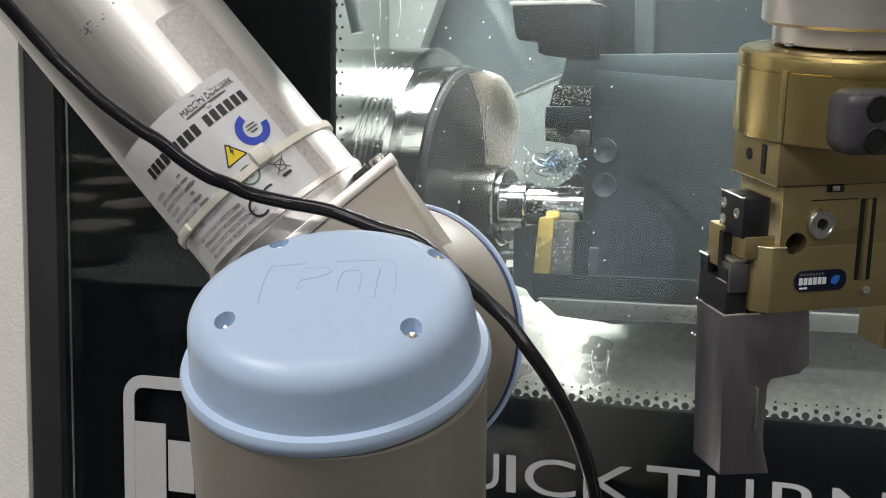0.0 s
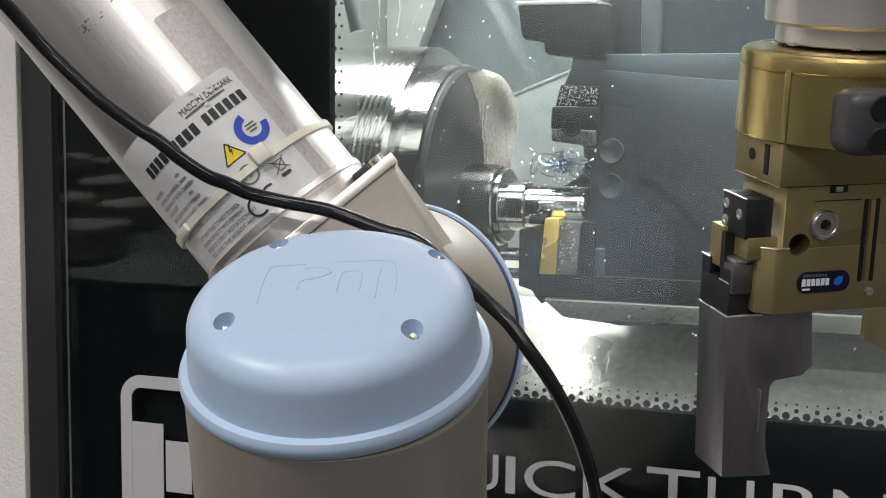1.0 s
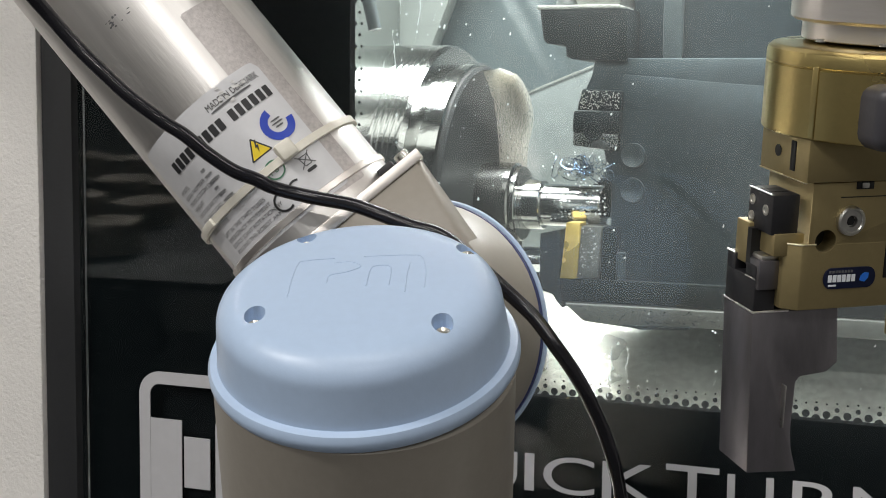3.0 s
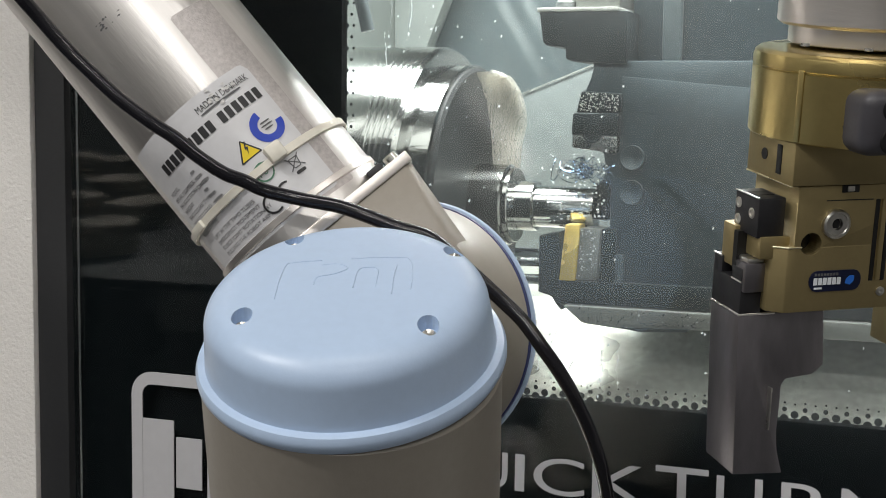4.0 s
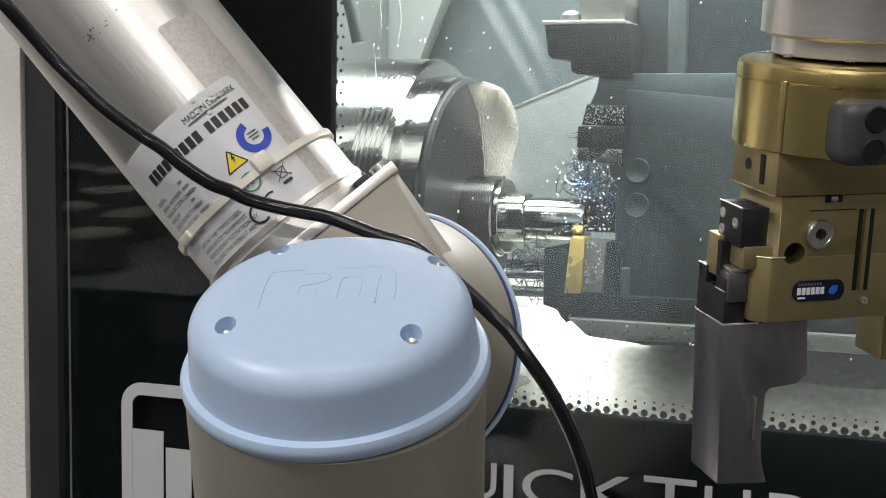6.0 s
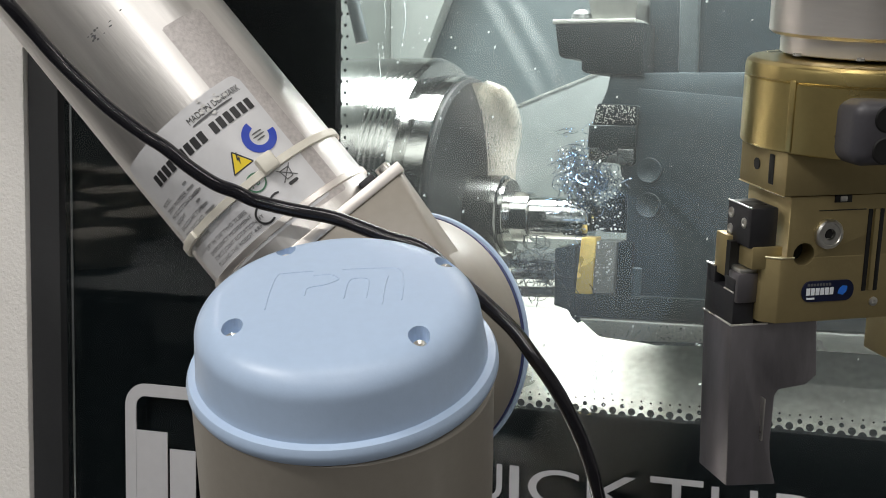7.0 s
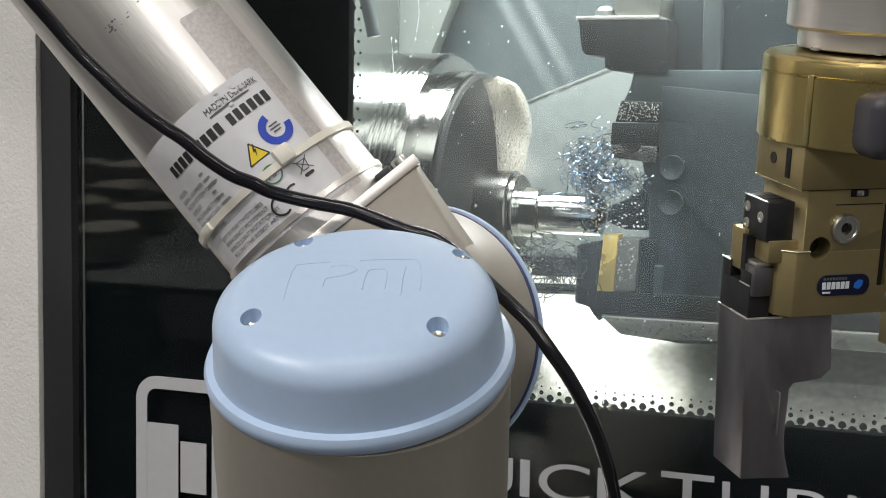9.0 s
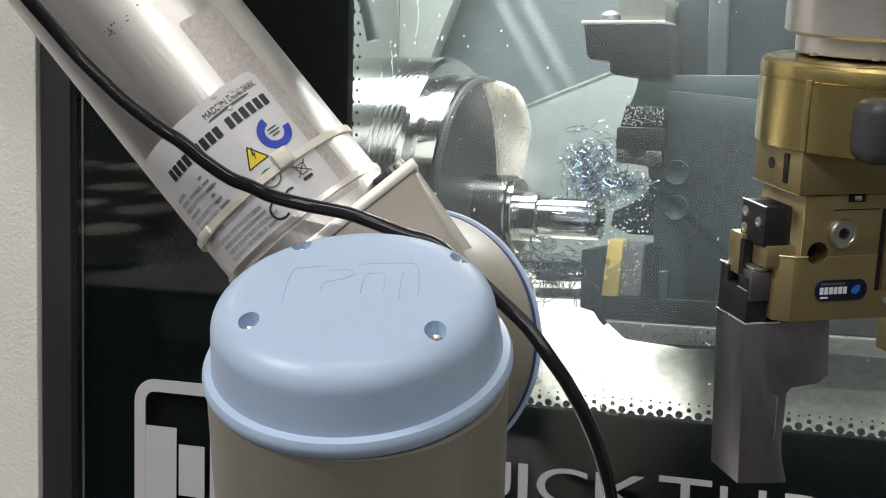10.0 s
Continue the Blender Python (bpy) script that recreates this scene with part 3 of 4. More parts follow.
# bright metal flecks stand in for the glitter on the clamp face
tagged(part("wet_flecks", flecks(21, (0.020, FRONT_Y - 0.0085, 1.301), (0.055, FRONT_Y - 0.0072, 1.317), 240, 0.0002, 0.0006), ZINC, turret, "bright flecks drawn for the glitter of the wet face"), kind="stuff")
tagged(part("wet_flecks", flecks(22, (0.024, 0.3232, 1.157), (0.041, 0.3240, 1.198), 60, 0.0003, 0.0008), WATER, turret, "coolant drops on the tool"), kind="stuff")
tagged(part("wet_flecks", flecks(24, (0.025, 0.3172, 1.119), (0.20, 0.3180, 1.131), 110, 0.0003, 0.0008), TURRET_DARK, turret, "dark chips on the wet rail"), kind="stuff")
tagged(part("splash", flecks(23, (-0.014, TY - 0.045, 1.205), (0.045, TY - 0.02, 1.265), 110, 0.0003, 0.0010), WATER, turret, "coolant drops splashing off the cut"), kind="stuff")


def tangle(seed, at, size, count, wire):
    """Curled turning chips, as many thin coils round a middle."""
    rng = random.Random(seed)
    bm = bmesh.new()
    for _ in range(count):
        c = Vector([at[i] + rng.gauss(0, size[i] * 0.5) for i in range(3)])
        ax = Vector((rng.gauss(0, 1), rng.gauss(0, 1), rng.gauss(0, 1))).normalized()
        s = ax.orthogonal().normalized()
        u = ax.cross(s)
        rad, turns, drift = rng.uniform(0.0025, 0.008), rng.uniform(0.7, 2.6), rng.uniform(0.002, 0.012)
        n = int(10 * turns) + 4
        line = []
        for k in range(n):
            a = 2 * math.pi * turns * k / n
            g = rad * (1 + 0.5 * math.sin(a * 0.43 + c.x * 900))
            line.append(c + s * g * math.cos(a) + u * g * math.sin(a) + ax * drift * (k / n - 0.5) * turns)
        pipe(line, wire * rng.uniform(0.7, 1.4), 5, bm)
    return bm


chips = []
for seed, at, size, count, wire, mat, words in (
    (1, (0.024, TY - 0.03, 1.248), (0.024, 0.010, 0.010), 34, 0.00028, CHIP, "small bluish nest of steel chips by the tool"),
    (2, (0.004, TY - 0.030, 1.256), (0.024, 0.012, 0.032), 130, 0.00024, CHIP, "large bluish tangle of curled steel chips"),
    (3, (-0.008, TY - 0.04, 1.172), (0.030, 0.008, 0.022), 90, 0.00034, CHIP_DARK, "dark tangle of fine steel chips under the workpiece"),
):
    chips.append(solid("chip_tangle", tangle(seed, at, size, count, wire), mat, words, "metal chips", "stuff", "chips at the tool"))

# added bright flecks that draw the sparkle on the curled chips
tagged(part("chip_glint", flecks(31, (-0.020, TY - 0.050, 1.228), (0.028, TY - 0.020, 1.284), 70, 0.0003, 0.0009), ZINC, chips[1], "bright metal flecks set among the chips as glints"), kind="stuff")

solid("coolant_hose", pipe(spline([(-0.125, 0.15, 1.43), (-0.119, 0.15, 1.402), (-0.113, 0.15, 1.38), (-0.108, 0.15, 1.36)], 6), 0.0052, 14), MACHINE_GREY, "dull grey coolant hose hanging in the machine", "hose")


def runs():
    """Thin wet runs down the inner face of the pane, each a winding thread with beads on it."""
    rng = random.Random(11)
    bm = bmesh.new()
    for x, z, long in ((-0.030, 1.385, 0.05), (-0.016, 1.40, 0.06), (-0.040, 1.33, 0.045), (0.004, 1.40, 0.035), (0.025, 1.40, 0.030), (0.048, 1.395, 0.016), (-0.034, 1.35, 0.05),
                       (0.10, 1.150, 0.026), (0.118, 1.152, 0.030), (0.128, 1.150, 0.020), (0.075, 1.145, 0.020), (0.088, 1.160, 0.034)):
        q = Vector((x, 0.0104, z))
        line = []
        for k in range(14):
            line.append(q.copy())
            if rng.random() < 0.6:
                r = rng.uniform(0.0002, 0.0007)
                own = bmesh.new()
                bmesh.ops.create_icosphere(own, subdivisions=1, radius=r)
                for v in own.verts:
                    v.co = Vector((v.co.x, v.co.y * 0.5, v.co.z * rng.uniform(1.2, 2.6))) + q
                join(own, bm)
            q += Vector((rng.uniform(-0.0013, 0.0009), 0, -long / 13 * rng.uniform(0.6, 1.4)))
        start = rng.randrange(0, 5)
        pipe(spline(line[start:start + rng.randrange(5, 9)], 3), rng.uniform(0.00016, 0.00030), 6, bm)
    return bm


solid("coolant_runs", runs(), WATER, "clear coolant runs down the window glass", "coolant", "stuff")


def drops():
    """Coolant drops and runs on the inner face of the pane."""
    rng = random.Random(7)
    bm = bmesh.new()
    for _ in range(340):
        x, z = rng.uniform(-0.05, 0.32), rng.uniform(1.135, 1.40)
        if rng.random() < 0.35:
            x, z = rng.uniform(-0.05, 0.05), rng.uniform(1.25, 1.40)
        elif rng.random() < 0.45:
            x, z = rng.uniform(0.06, 0.22), rng.uniform(1.122, 1.175)
        r = rng.choice((0.0002, 0.0003, 0.0003, 0.0004, 0.0005, 0.0008))
        long = rng.choice((1, 1, 1, 1.2, 1.5, 2.4))
        own = bmesh.new()
        bmesh.ops.create_icosphere(own, subdivisions=1, radius=1)
        for v in own.verts:
            v.co = Vector((x + v.co.x * r + v.co.z * r * long * 0.12, 0.0102 + max(v.co.y, -0.05) * r * 0.6, z + v.co.z * r * long))
        join(own, bm)
    return bm


solid("coolant_drops", drops(), WATER, "clear coolant drops on the window glass", "drops", "stuff")

# ---- the robot ----
CR, CU, CA = Vector((0.935, 0.3546, 0.0072)), Vector((-0.0425, 0.0918, 0.9949)), Vector((-0.3521, 0.9305, -0.1009))  # level frame facing the robot
robot = thing("industrial_robot", Matrix(), "aluminium and grey robot arm with light blue joint cap", "robot")

# the upper tube
TUBE_R = 0.0475
TUBE_D = Vector((-0.642, -0.124, 0.757)).normalized()
TUBE = axis_frame((0.0084, -0.1942, 1.2418), -TUBE_D, CA.cross(TUBE_D))  # z runs down the tube
tube = part("tube", lathe([(TUBE_R - 0.004, -0.62), (TUBE_R, -0.62), (TUBE_R, 0.010), (TUBE_R - 0.004, 0.010)], 96), ALU, robot, "brushed aluminium arm tube", TUBE)
FRONT = math.atan2(*(lambda v: (v.y, v.x))(TUBE.to_3x3().transposed() @ (Vector((0.327, -0.822, 1.298)) - Vector((-0.02, -0.20, 1.275)))))  # the angle of the side that faces the hall


def on_tube(w, s, lift):
    """A point on the tube: w metres round it from the front line, s metres along it."""
    a = FRONT + w / TUBE_R
    return Vector(((TUBE_R + lift) * math.cos(a), (TUBE_R + lift) * math.sin(a), s))


def wrap(bm, lift):
    for v in bm.verts:
        v.co = on_tube(v.co.x, v.co.y, lift + v.co.z)
    return bm


def sheet(w0, s0, w1, s1, n=24, corner=0.004):
    bm = bmesh.new()
    cols = []
    for i in range(n + 1):
        w = w0 + (w1 - w0) * i / n
        d = min(w - w0, w1 - w)
        cut = corner - math.sqrt(max(0, corner**2 - (corner - d) ** 2)) if d < corner else 0
        cols.append((bm.verts.new((w, s0 + cut, 0)), bm.verts.new((w, s1 - cut, 0))))
    for a, b in zip(cols, cols[1:]):
        bm.faces.new((a[0], b[0], b[1], a[1]))
    return bm


W_SIGN = 1 if (TUBE.to_3x3() @ (on_tube(0.01, 0, 0) - on_tube(0, 0, 0))).dot(CR) > 0 else -1


def mark(name, bm, mat, lift=0.0006, label=""):
    """A print on the tube's label; drawn in x (to the right round the tube) and y (down along it)."""
    for v in bm.verts:
        v.co.x, v.co.y = v.co.x * W_SIGN, v.co.y + 0.0055
    return part(name, wrap(bm, lift), mat, tube, label)


mark("label_film", sheet(-0.057, -0.080, 0.028, -0.004, 40), LABEL_WHITE, 0.0003, "white printed type label")


def print_line(words, x, y, high, wide=None, mat=None):
    bm = text_bm(words, high, wide)
    for v in bm.verts:
        v.co.x, v.co.y = x + v.co.x, y - v.co.y
    mark("print_line", bm, mat or INK_GREY)


def print_bar(x0, y0, x1, y1, mat=None, name="print_bar"):
    mark(name, sheet(x0, y0, x1, y1, 6, 0.0002), mat or INK_BLACK)


def poly(points):
    bm = bmesh.new()
    bm.faces.new([bm.verts.new((x, y, 0)) for x, y in points])
    return bm


# brand words as plain bars, letter by letter
for k in range(9):
    print_bar(-0.0415 + k * 0.0043, -0.0665, -0.0382 + k * 0.0043, -0.0605)
for k in range(6):
    print_bar(0.0005 + k * 0.0042, -0.0665, 0.0036 + k * 0.0042, -0.0605)
print_line("MADE IN DENMARK", -0.0065, -0.0716, 0.0036, 0.031, INK_BLACK)
print_bar(-0.0055, -0.0708, 0.018, -0.0697, INK_GREY)
RESIDUE = material("adhesive_residue", (0.50, 0.47, 0.46), 0.55, 0.6, 60, 0.22, 0.2, 900)
RUB = material("rubbed_film", (0.60, 0.59, 0.58), 0.6, 0.2, 60, 0.25, 0.3, 900)
mark("residue_strip", sheet(0.0125, -0.118, 0.037, -0.002, 16, 0.001), RESIDUE, 0.00015, "grey adhesive residue on the tube")
rub = random.Random(5)
for _ in range(9):
    w, y = 0.0095 + rub.gauss(0, 0.0045), -0.0735 + rub.gauss(0, 0.0016)
    mark("rubbed_spot", poly([(w + rub.uniform(0.0006, 0.0018) * math.cos(a), y + rub.uniform(0.0006, 0.0014) * math.sin(a)) for a in [k * 0.9 for k in range(7)]]), RUB, 0.0009)
for _ in range(16):
    w, y = -0.011 + rub.gauss(0, 0.0055), -0.136 + rub.gauss(0, 0.0012)
    mark("tube_scratch", poly([(w + rub.uniform(0.0003, 0.0014) * math.cos(a), y + rub.uniform(0.0001, 0.0007) * math.sin(a)) for a in [k * 1.2 for k in range(5)]]), INK_GREY, 0.0002)
for k, words in enumerate(("MODEL", "SERIAL NUMBER", "PRODUCTION DATE", "WEIGHT", "ENCLOSURE TYPE", "MAX PAYLOAD", "MAX REACH", "ROBOT TYPE")):
    print_line(words, -0.051, -0.0520 + k * 0.0036, 0.0021, None, INK_GREY)
    if k < 7:
        print_bar(-0.029, -0.0537 + k * 0.0036, -0.029 + 0.003 + 0.002 * (k % 3), -0.0525 + k * 0.0036, INK_PALE)
for k, words in enumerate(("LIFT IN THE TWO TUBES", "EMERGENCY MOVEMENT", "FORCE JOINT ROTATION BY", "PULLING THE ROBOT ARM")):
    print_line(words, -0.044, -0.0215 + k * 0.0034, 0.0021, None, INK_GREY)
print_line("PARTLY COMPLETED MACHINERY ACCORDING TO 2006/42/EC", -0.052, -0.0062, 0.0026, 0.074, INK_GREY)


def ring(x, y, r0, r1, a0=0, a1=360, n=28):
    bm = bmesh.new()
    pts = []
    for i in range(n + 1):
        a = radians(a0 + (a1 - a0) * i / n)
        pts.append((bm.verts.new((x + r0 * math.cos(a), y + r0 * math.sin(a), 0)), bm.verts.new((x + r1 * math.cos(a), y + r1 * math.sin(a), 0))))
    for a, b in zip(pts, pts[1:]):
        bm.faces.new((a[0], a[1], b[1], b[0]))
    return bm


mark("round_seal", ring(0.0166, -0.0474, 0.0048, 0.0087, 0, 262), INK_BLUE, label="blue round approval seal")
for k, w in enumerate((0.0055, 0.0065, 0.0045)):
    print_bar(0.0166 - w / 2, -0.0500 + k * 0.0018, 0.0166 + w / 2, -0.0492 + k * 0.0018, INK_GREY)
mark("warning_triangle", poly([(-0.0042, -0.0395), (0.0059, -0.0395), (0.00085, -0.0482)]), INK_YELLOW, label="yellow electric hazard triangle")
for a, b in (((-0.0048, -0.0392), (0.0065, -0.0392)), ((0.0065, -0.0392), (0.00085, -0.0489)), ((0.00085, -0.0489), (-0.0048, -0.0392))):
    d = (Vector(b) - Vector(a)).normalized()
    n = Vector((-d.y, d.x)) * 0.00035
    mark("triangle_border", poly([tuple(Vector(a) - n), tuple(Vector(b) - n), tuple(Vector(b) + n), tuple(Vector(a) + n)]), INK_BLACK, 0.0007)
mark("hazard_bolt", poly([(0.0020, -0.0476), (0.0004, -0.0440), (0.0013, -0.0440), (0.0006, -0.0412), (0.0025, -0.0449), (0.0016, -0.0449), (0.0028, -0.0476)]), INK_BLACK, 0.0008)
mark("lead_free_ring", ring(0.001, -0.0300, 0.0042, 0.0050), INK_GREEN)
print_line("Pb", -0.0022, -0.0284, 0.0036, None, INK_GREEN)
mark("ce_arc", ring(-0.005, -0.0155, 0.0042, 0.0053, 60, 300), INK_BLACK)
mark("ce_arc", ring(0.004, -0.0155, 0.0042, 0.0053, 60, 300), INK_BLACK)
print_bar(0.0002, -0.0160, 0.0036, -0.0150)
# crossed bin
for a, b in (((0.0115, -0.0285), (0.0195, -0.0215)), ((0.0195, -0.0285), (0.0115, -0.0215)), ((0.0130, -0.0270), (0.0138, -0.0222)), ((0.0180, -0.0270), (0.0172, -0.0222)), ((0.0125, -0.0272), (0.0185, -0.0272)), ((0.0138, -0.0222), (0.0172, -0.0222))):
    d = (Vector(b) - Vector(a)).normalized()
    n = Vector((-d.y, d.x)) * 0.00025
    mark("bin_line", poly([tuple(Vector(a) - n), tuple(Vector(b) - n), tuple(Vector(b) + n), tuple(Vector(a) + n)]), INK_GREY, 0.0007)
print_bar(0.0128, -0.0205, 0.0182, -0.0188)

# flange plate at the tube's foot, and the elbow housing
FLANGE = TUBE @ Matrix.Translation((0, 0, 0.0115)) @ Matrix.Rotation(FRONT, 4, "Z")
part("tube_collar", lathe([(TUBE_R, -0.004), (TUBE_R + 0.0012, -0.0035), (TUBE_R + 0.0012, -0.0005), (TUBE_R, 0)], 80), ALU_SATIN, robot, m=TUBE)
flange = part("flange_plate", box((-0.050, min(-0.050, 0.060 * W_SIGN), -0.0012), (0.050, max(0.050, 0.060 * W_SIGN), 0.0045), 0.0006, m=FLANGE), ALU_SATIN, robot, "satin aluminium flange plate")
for sy in (-1, 1):
    for sx in (-1, 1):
        part("flange_screw", lathe([(0.0035, -0.006), (0.0040, -0.0055), (0.0040, -0.002)], 16, m=FLANGE @ Matrix.Translation((sx * 0.034, sy * (0.0535 if sy == W_SIGN else 0.0445), 0))), ZINC, robot)
    part("clamp_lug", box((-0.004, -0.004, -0.0070), (0.004, 0.005, -0.002), 0.001, m=FLANGE @ Matrix.Translation((0.024, sy * 0.0445, 0))), BLACK_STEEL, robot)

ELBOW_N = (0.47 * CR + 0.88 * CA).normalized()
ELBOW = axis_frame((0.0662, -0.1771, 1.1870), ELBOW_N, CU)
ELBOW_R = 0.0655
part("elbow_drum", lathe([(ELBOW_R - 0.002, -0.045), (ELBOW_R - 0.0015, -0.030), (ELBOW_R - 0.001, -0.0285), (ELBOW_R - 0.001, -0.002)], 80), JOINT_GREY, robot, "warm grey elbow drum", ELBOW)
part("elbow_seal", lathe([(ELBOW_R - 0.0015, -0.002), (ELBOW_R - 0.0005, -0.0015), (ELBOW_R - 0.0005, 0.0005), (ELBOW_R - 0.0015, 0.001)], 80), BLUE_LINE, robot, "dark blue seal line", ELBOW)
part("elbow_cap", lathe([(ELBOW_R - 0.001, 0.001), (ELBOW_R + 0.0006, 0.0012), (ELBOW_R + 0.0012, 0.0022), (ELBOW_R + 0.0006, 0.0034), (ELBOW_R - 0.008, 0.0045), (ELBOW_R - 0.018, 0.010), (0.035, 0.013), (0, 0.014)], 80), CAP_BLUE, robot, "light blue elbow cap", ELBOW)


def hull_body():
    """The neck from the flange to the elbow drum."""
    bm = bmesh.new()
    base = FLANGE
    for x, y in ((-1, -1), (1, -1), (1, 1), (-1, 1)):
        for dx, dy in ((0.046, 0.049), (0.049, 0.046)):
            bm.verts.new(base @ Vector((x * dx, y * dy * (1.2 if y == W_SIGN else 1), 0.0045)))
    for i in range(40):
        a = 2 * math.pi * i / 40
        for h in (-0.030, -0.050):
            bm.verts.new(ELBOW @ Vector((0.0628 * math.cos(a), 0.0628 * math.sin(a), h)))
    bmesh.ops.convex_hull(bm, input=bm.verts[:])
    loose = [v for v in bm.verts if not v.link_faces]
    bmesh.ops.delete(bm, geom=loose, context="VERTS")
    return bm


part("elbow_neck", hull_body(), JOINT_GREY, robot, "warm grey cast neck", angle=65)

# the joint in front with its light blue cap
CAP_N = Vector((0.0727, -0.4028, 0.9124)).normalized()
CAP = axis_frame((0.0937, -0.3183, 1.2010), CAP_N, CR)
part("joint_body", lathe([(0.0640, -0.22), (0.0625, -0.006), (0.0605, -0.004)], 96), JOINT_GREY, robot, "warm grey joint body", axis_frame(CAP.translation, (0.1366, -0.3786, 0.9129), CR))
part("cap_ring", lathe([(0.0600, -0.0055), (0.0628, -0.005), (0.0641, -0.0025), (0.0641, 0.0), (0.0630, 0.0022), (0.0608, 0.003), (0.0580, 0.003)], 96), CAP_BLUE, robot, "light blue rounded rim", CAP)
cap_profile = [(0.0602, 0.002), (0.0596, 0.006), (0.0586, 0.0145), (0.0580, 0.0190)]
for k in range(1, 10):
    a = math.pi / 2 * k / 9
    cap_profile.append((0.0440 + 0.0140 * math.cos(a), 0.0190 + 0.0122 * math.sin(a)))
cap_profile += [(0.03, 0.0323), (0.015, 0.0330), (0, 0.0332)]
cap_lid = part("cap_lid", lathe(cap_profile, 96), CAP_BLUE, robot, "light blue moulded joint cap", CAP)
pockets = bmesh.new()
SCREWS = []
for x, y in ((-0.0388, -0.0195), (0.0342, -0.0318), (0.0440, 0.0255), (-0.0240, 0.0410)):
    SCREWS.append((x, y))
    lathe([(0.0001, 0.0252), (0.0042, 0.0252), (0.0046, 0.028), (0.0052, 0.045)], 20, pockets, Matrix.Translation((x, y, 0)) @ Matrix.Diagonal((0.9, 1.25, 1, 1)))
carve(cap_lid, pockets)
for x, y in SCREWS:
    part("cap_screw", lathe([(0.0008, 0.0245), (0.0030, 0.0247), (0.0030, 0.0282), (0.0023, 0.0289), (0.0012, 0.0283), (0, 0.0276)], 16, m=Matrix.Translation((x, y - 0.0028, 0))), ZINC, robot, m=CAP)


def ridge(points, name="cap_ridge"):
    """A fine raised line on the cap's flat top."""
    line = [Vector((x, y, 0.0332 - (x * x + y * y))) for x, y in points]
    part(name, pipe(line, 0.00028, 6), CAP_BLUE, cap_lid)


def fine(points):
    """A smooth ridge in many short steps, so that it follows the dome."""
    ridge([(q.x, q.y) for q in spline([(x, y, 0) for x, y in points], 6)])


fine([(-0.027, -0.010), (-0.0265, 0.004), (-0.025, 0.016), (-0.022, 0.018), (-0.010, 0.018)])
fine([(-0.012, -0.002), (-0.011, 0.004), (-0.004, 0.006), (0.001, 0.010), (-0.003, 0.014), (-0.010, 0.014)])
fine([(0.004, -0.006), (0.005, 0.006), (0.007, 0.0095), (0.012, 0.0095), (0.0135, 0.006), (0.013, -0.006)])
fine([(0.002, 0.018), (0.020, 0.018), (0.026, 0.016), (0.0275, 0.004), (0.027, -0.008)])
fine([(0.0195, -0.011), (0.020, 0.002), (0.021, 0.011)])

# the arm beyond the picture: lower link, pedestal, and the link over to the wrist
part("lower_link", rod((0.02, -0.17, 1.03), (-0.10, -0.20, 0.62), 0.055, 40), ALU, robot)
part("base_joint", lathe([(0.09, 0.50), (0.09, 0.55), (0.07, 0.60), (0.07, 0.68), (0.05, 0.70)], 40, m=Matrix.Translation((-0.10, -0.20, 0))), JOINT_GREY, robot)
part("pedestal", box((-0.22, -0.32, 0.0), (0.02, -0.08, 0.50), 0.01), FRAME_BLACK, robot)
part("over_link", rod((-0.385, -0.27, 1.72), (0.36, -0.27, 1.80), 0.042, 40), ALU, robot)

# ---- cable and tie on the arm ----
CABLE = [(-0.0789, -0.3166, 1.3564), (-0.0726, -0.3135, 1.3481), (-0.0668, -0.3069, 1.3384), (-0.058, -0.3011, 1.3262), (-0.0471, -0.2969, 1.3147), (-0.0352, -0.2922, 1.303), (-0.0214,
         -0.2862, 1.2919), (-0.0127, -0.2825, 1.2859), (-0.0033, -0.2778, 1.2774), (0.007, -0.2721, 1.2697), (0.0152, -0.2676, 1.2661), (0.0238, -0.2634, 1.2618), (0.0391, -0.2566, 1.2578),
         (0.0568, -0.2523, 1.2548), (0.0706, -0.251, 1.2508), (0.0858, -0.2514, 1.2462), (0.1022, -0.2511, 1.2418), (0.1192, -0.2486, 1.2285), (0.1355, -0.244, 1.2135), (0.1444, -0.2436,
         1.2055), (0.1535, -0.2441, 1.1947), (0.1617, -0.2425, 1.1833), (0.1681, -0.2397, 1.1714), (0.1739, -0.2335, 1.1554), (0.1782, -0.2295, 1.1398), (0.1795, -0.2199, 1.1208), (0.1812, -0.2170, 1.0950), (0.1815, -0.2120, 1.0400)]
solid("black_cable", pipe(spline(CABLE, 10), 0.0033, 14), CABLE_BLACK, "glossy black cable running along the robot arm", "cable")
tie = thing("cable_tie", TUBE, "natural nylon cable tie strapped round the arm tube", "cable tie")
strap = bmesh.new()
band = []
for k in range(97):
    a = FRONT + 2 * math.pi * k / 96
    band.append([strap.verts.new(((TUBE_R + l) * math.cos(a), (TUBE_R + l) * math.sin(a), -0.0262 + h)) for l, h in ((0.0006, -0.0023), (0.0020, -0.0019), (0.0020, 0.0019), (0.0006, 0.0023))])
for a, b in zip(band, band[1:]):
    for k in range(4):
        strap.faces.new((a[k], a[(k + 1) % 4], b[(k + 1) % 4], b[k]))
bmesh.ops.remove_doubles(strap, verts=strap.verts[:], dist=1e-6)
part("strap", strap, TIE_NYLON, tie)
knob = on_tube(W_SIGN * 0.0105, -0.0285, 0.003)
part("tie_head", box((-0.004, -0.0045, -0.0045), (0.003, 0.0045, 0.0045), 0.0012, m=Matrix.Translation(knob) @ Matrix.Rotation(FRONT + W_SIGN * 0.0105 / TUBE_R, 4, "Z")), TIE_NYLON, tie)
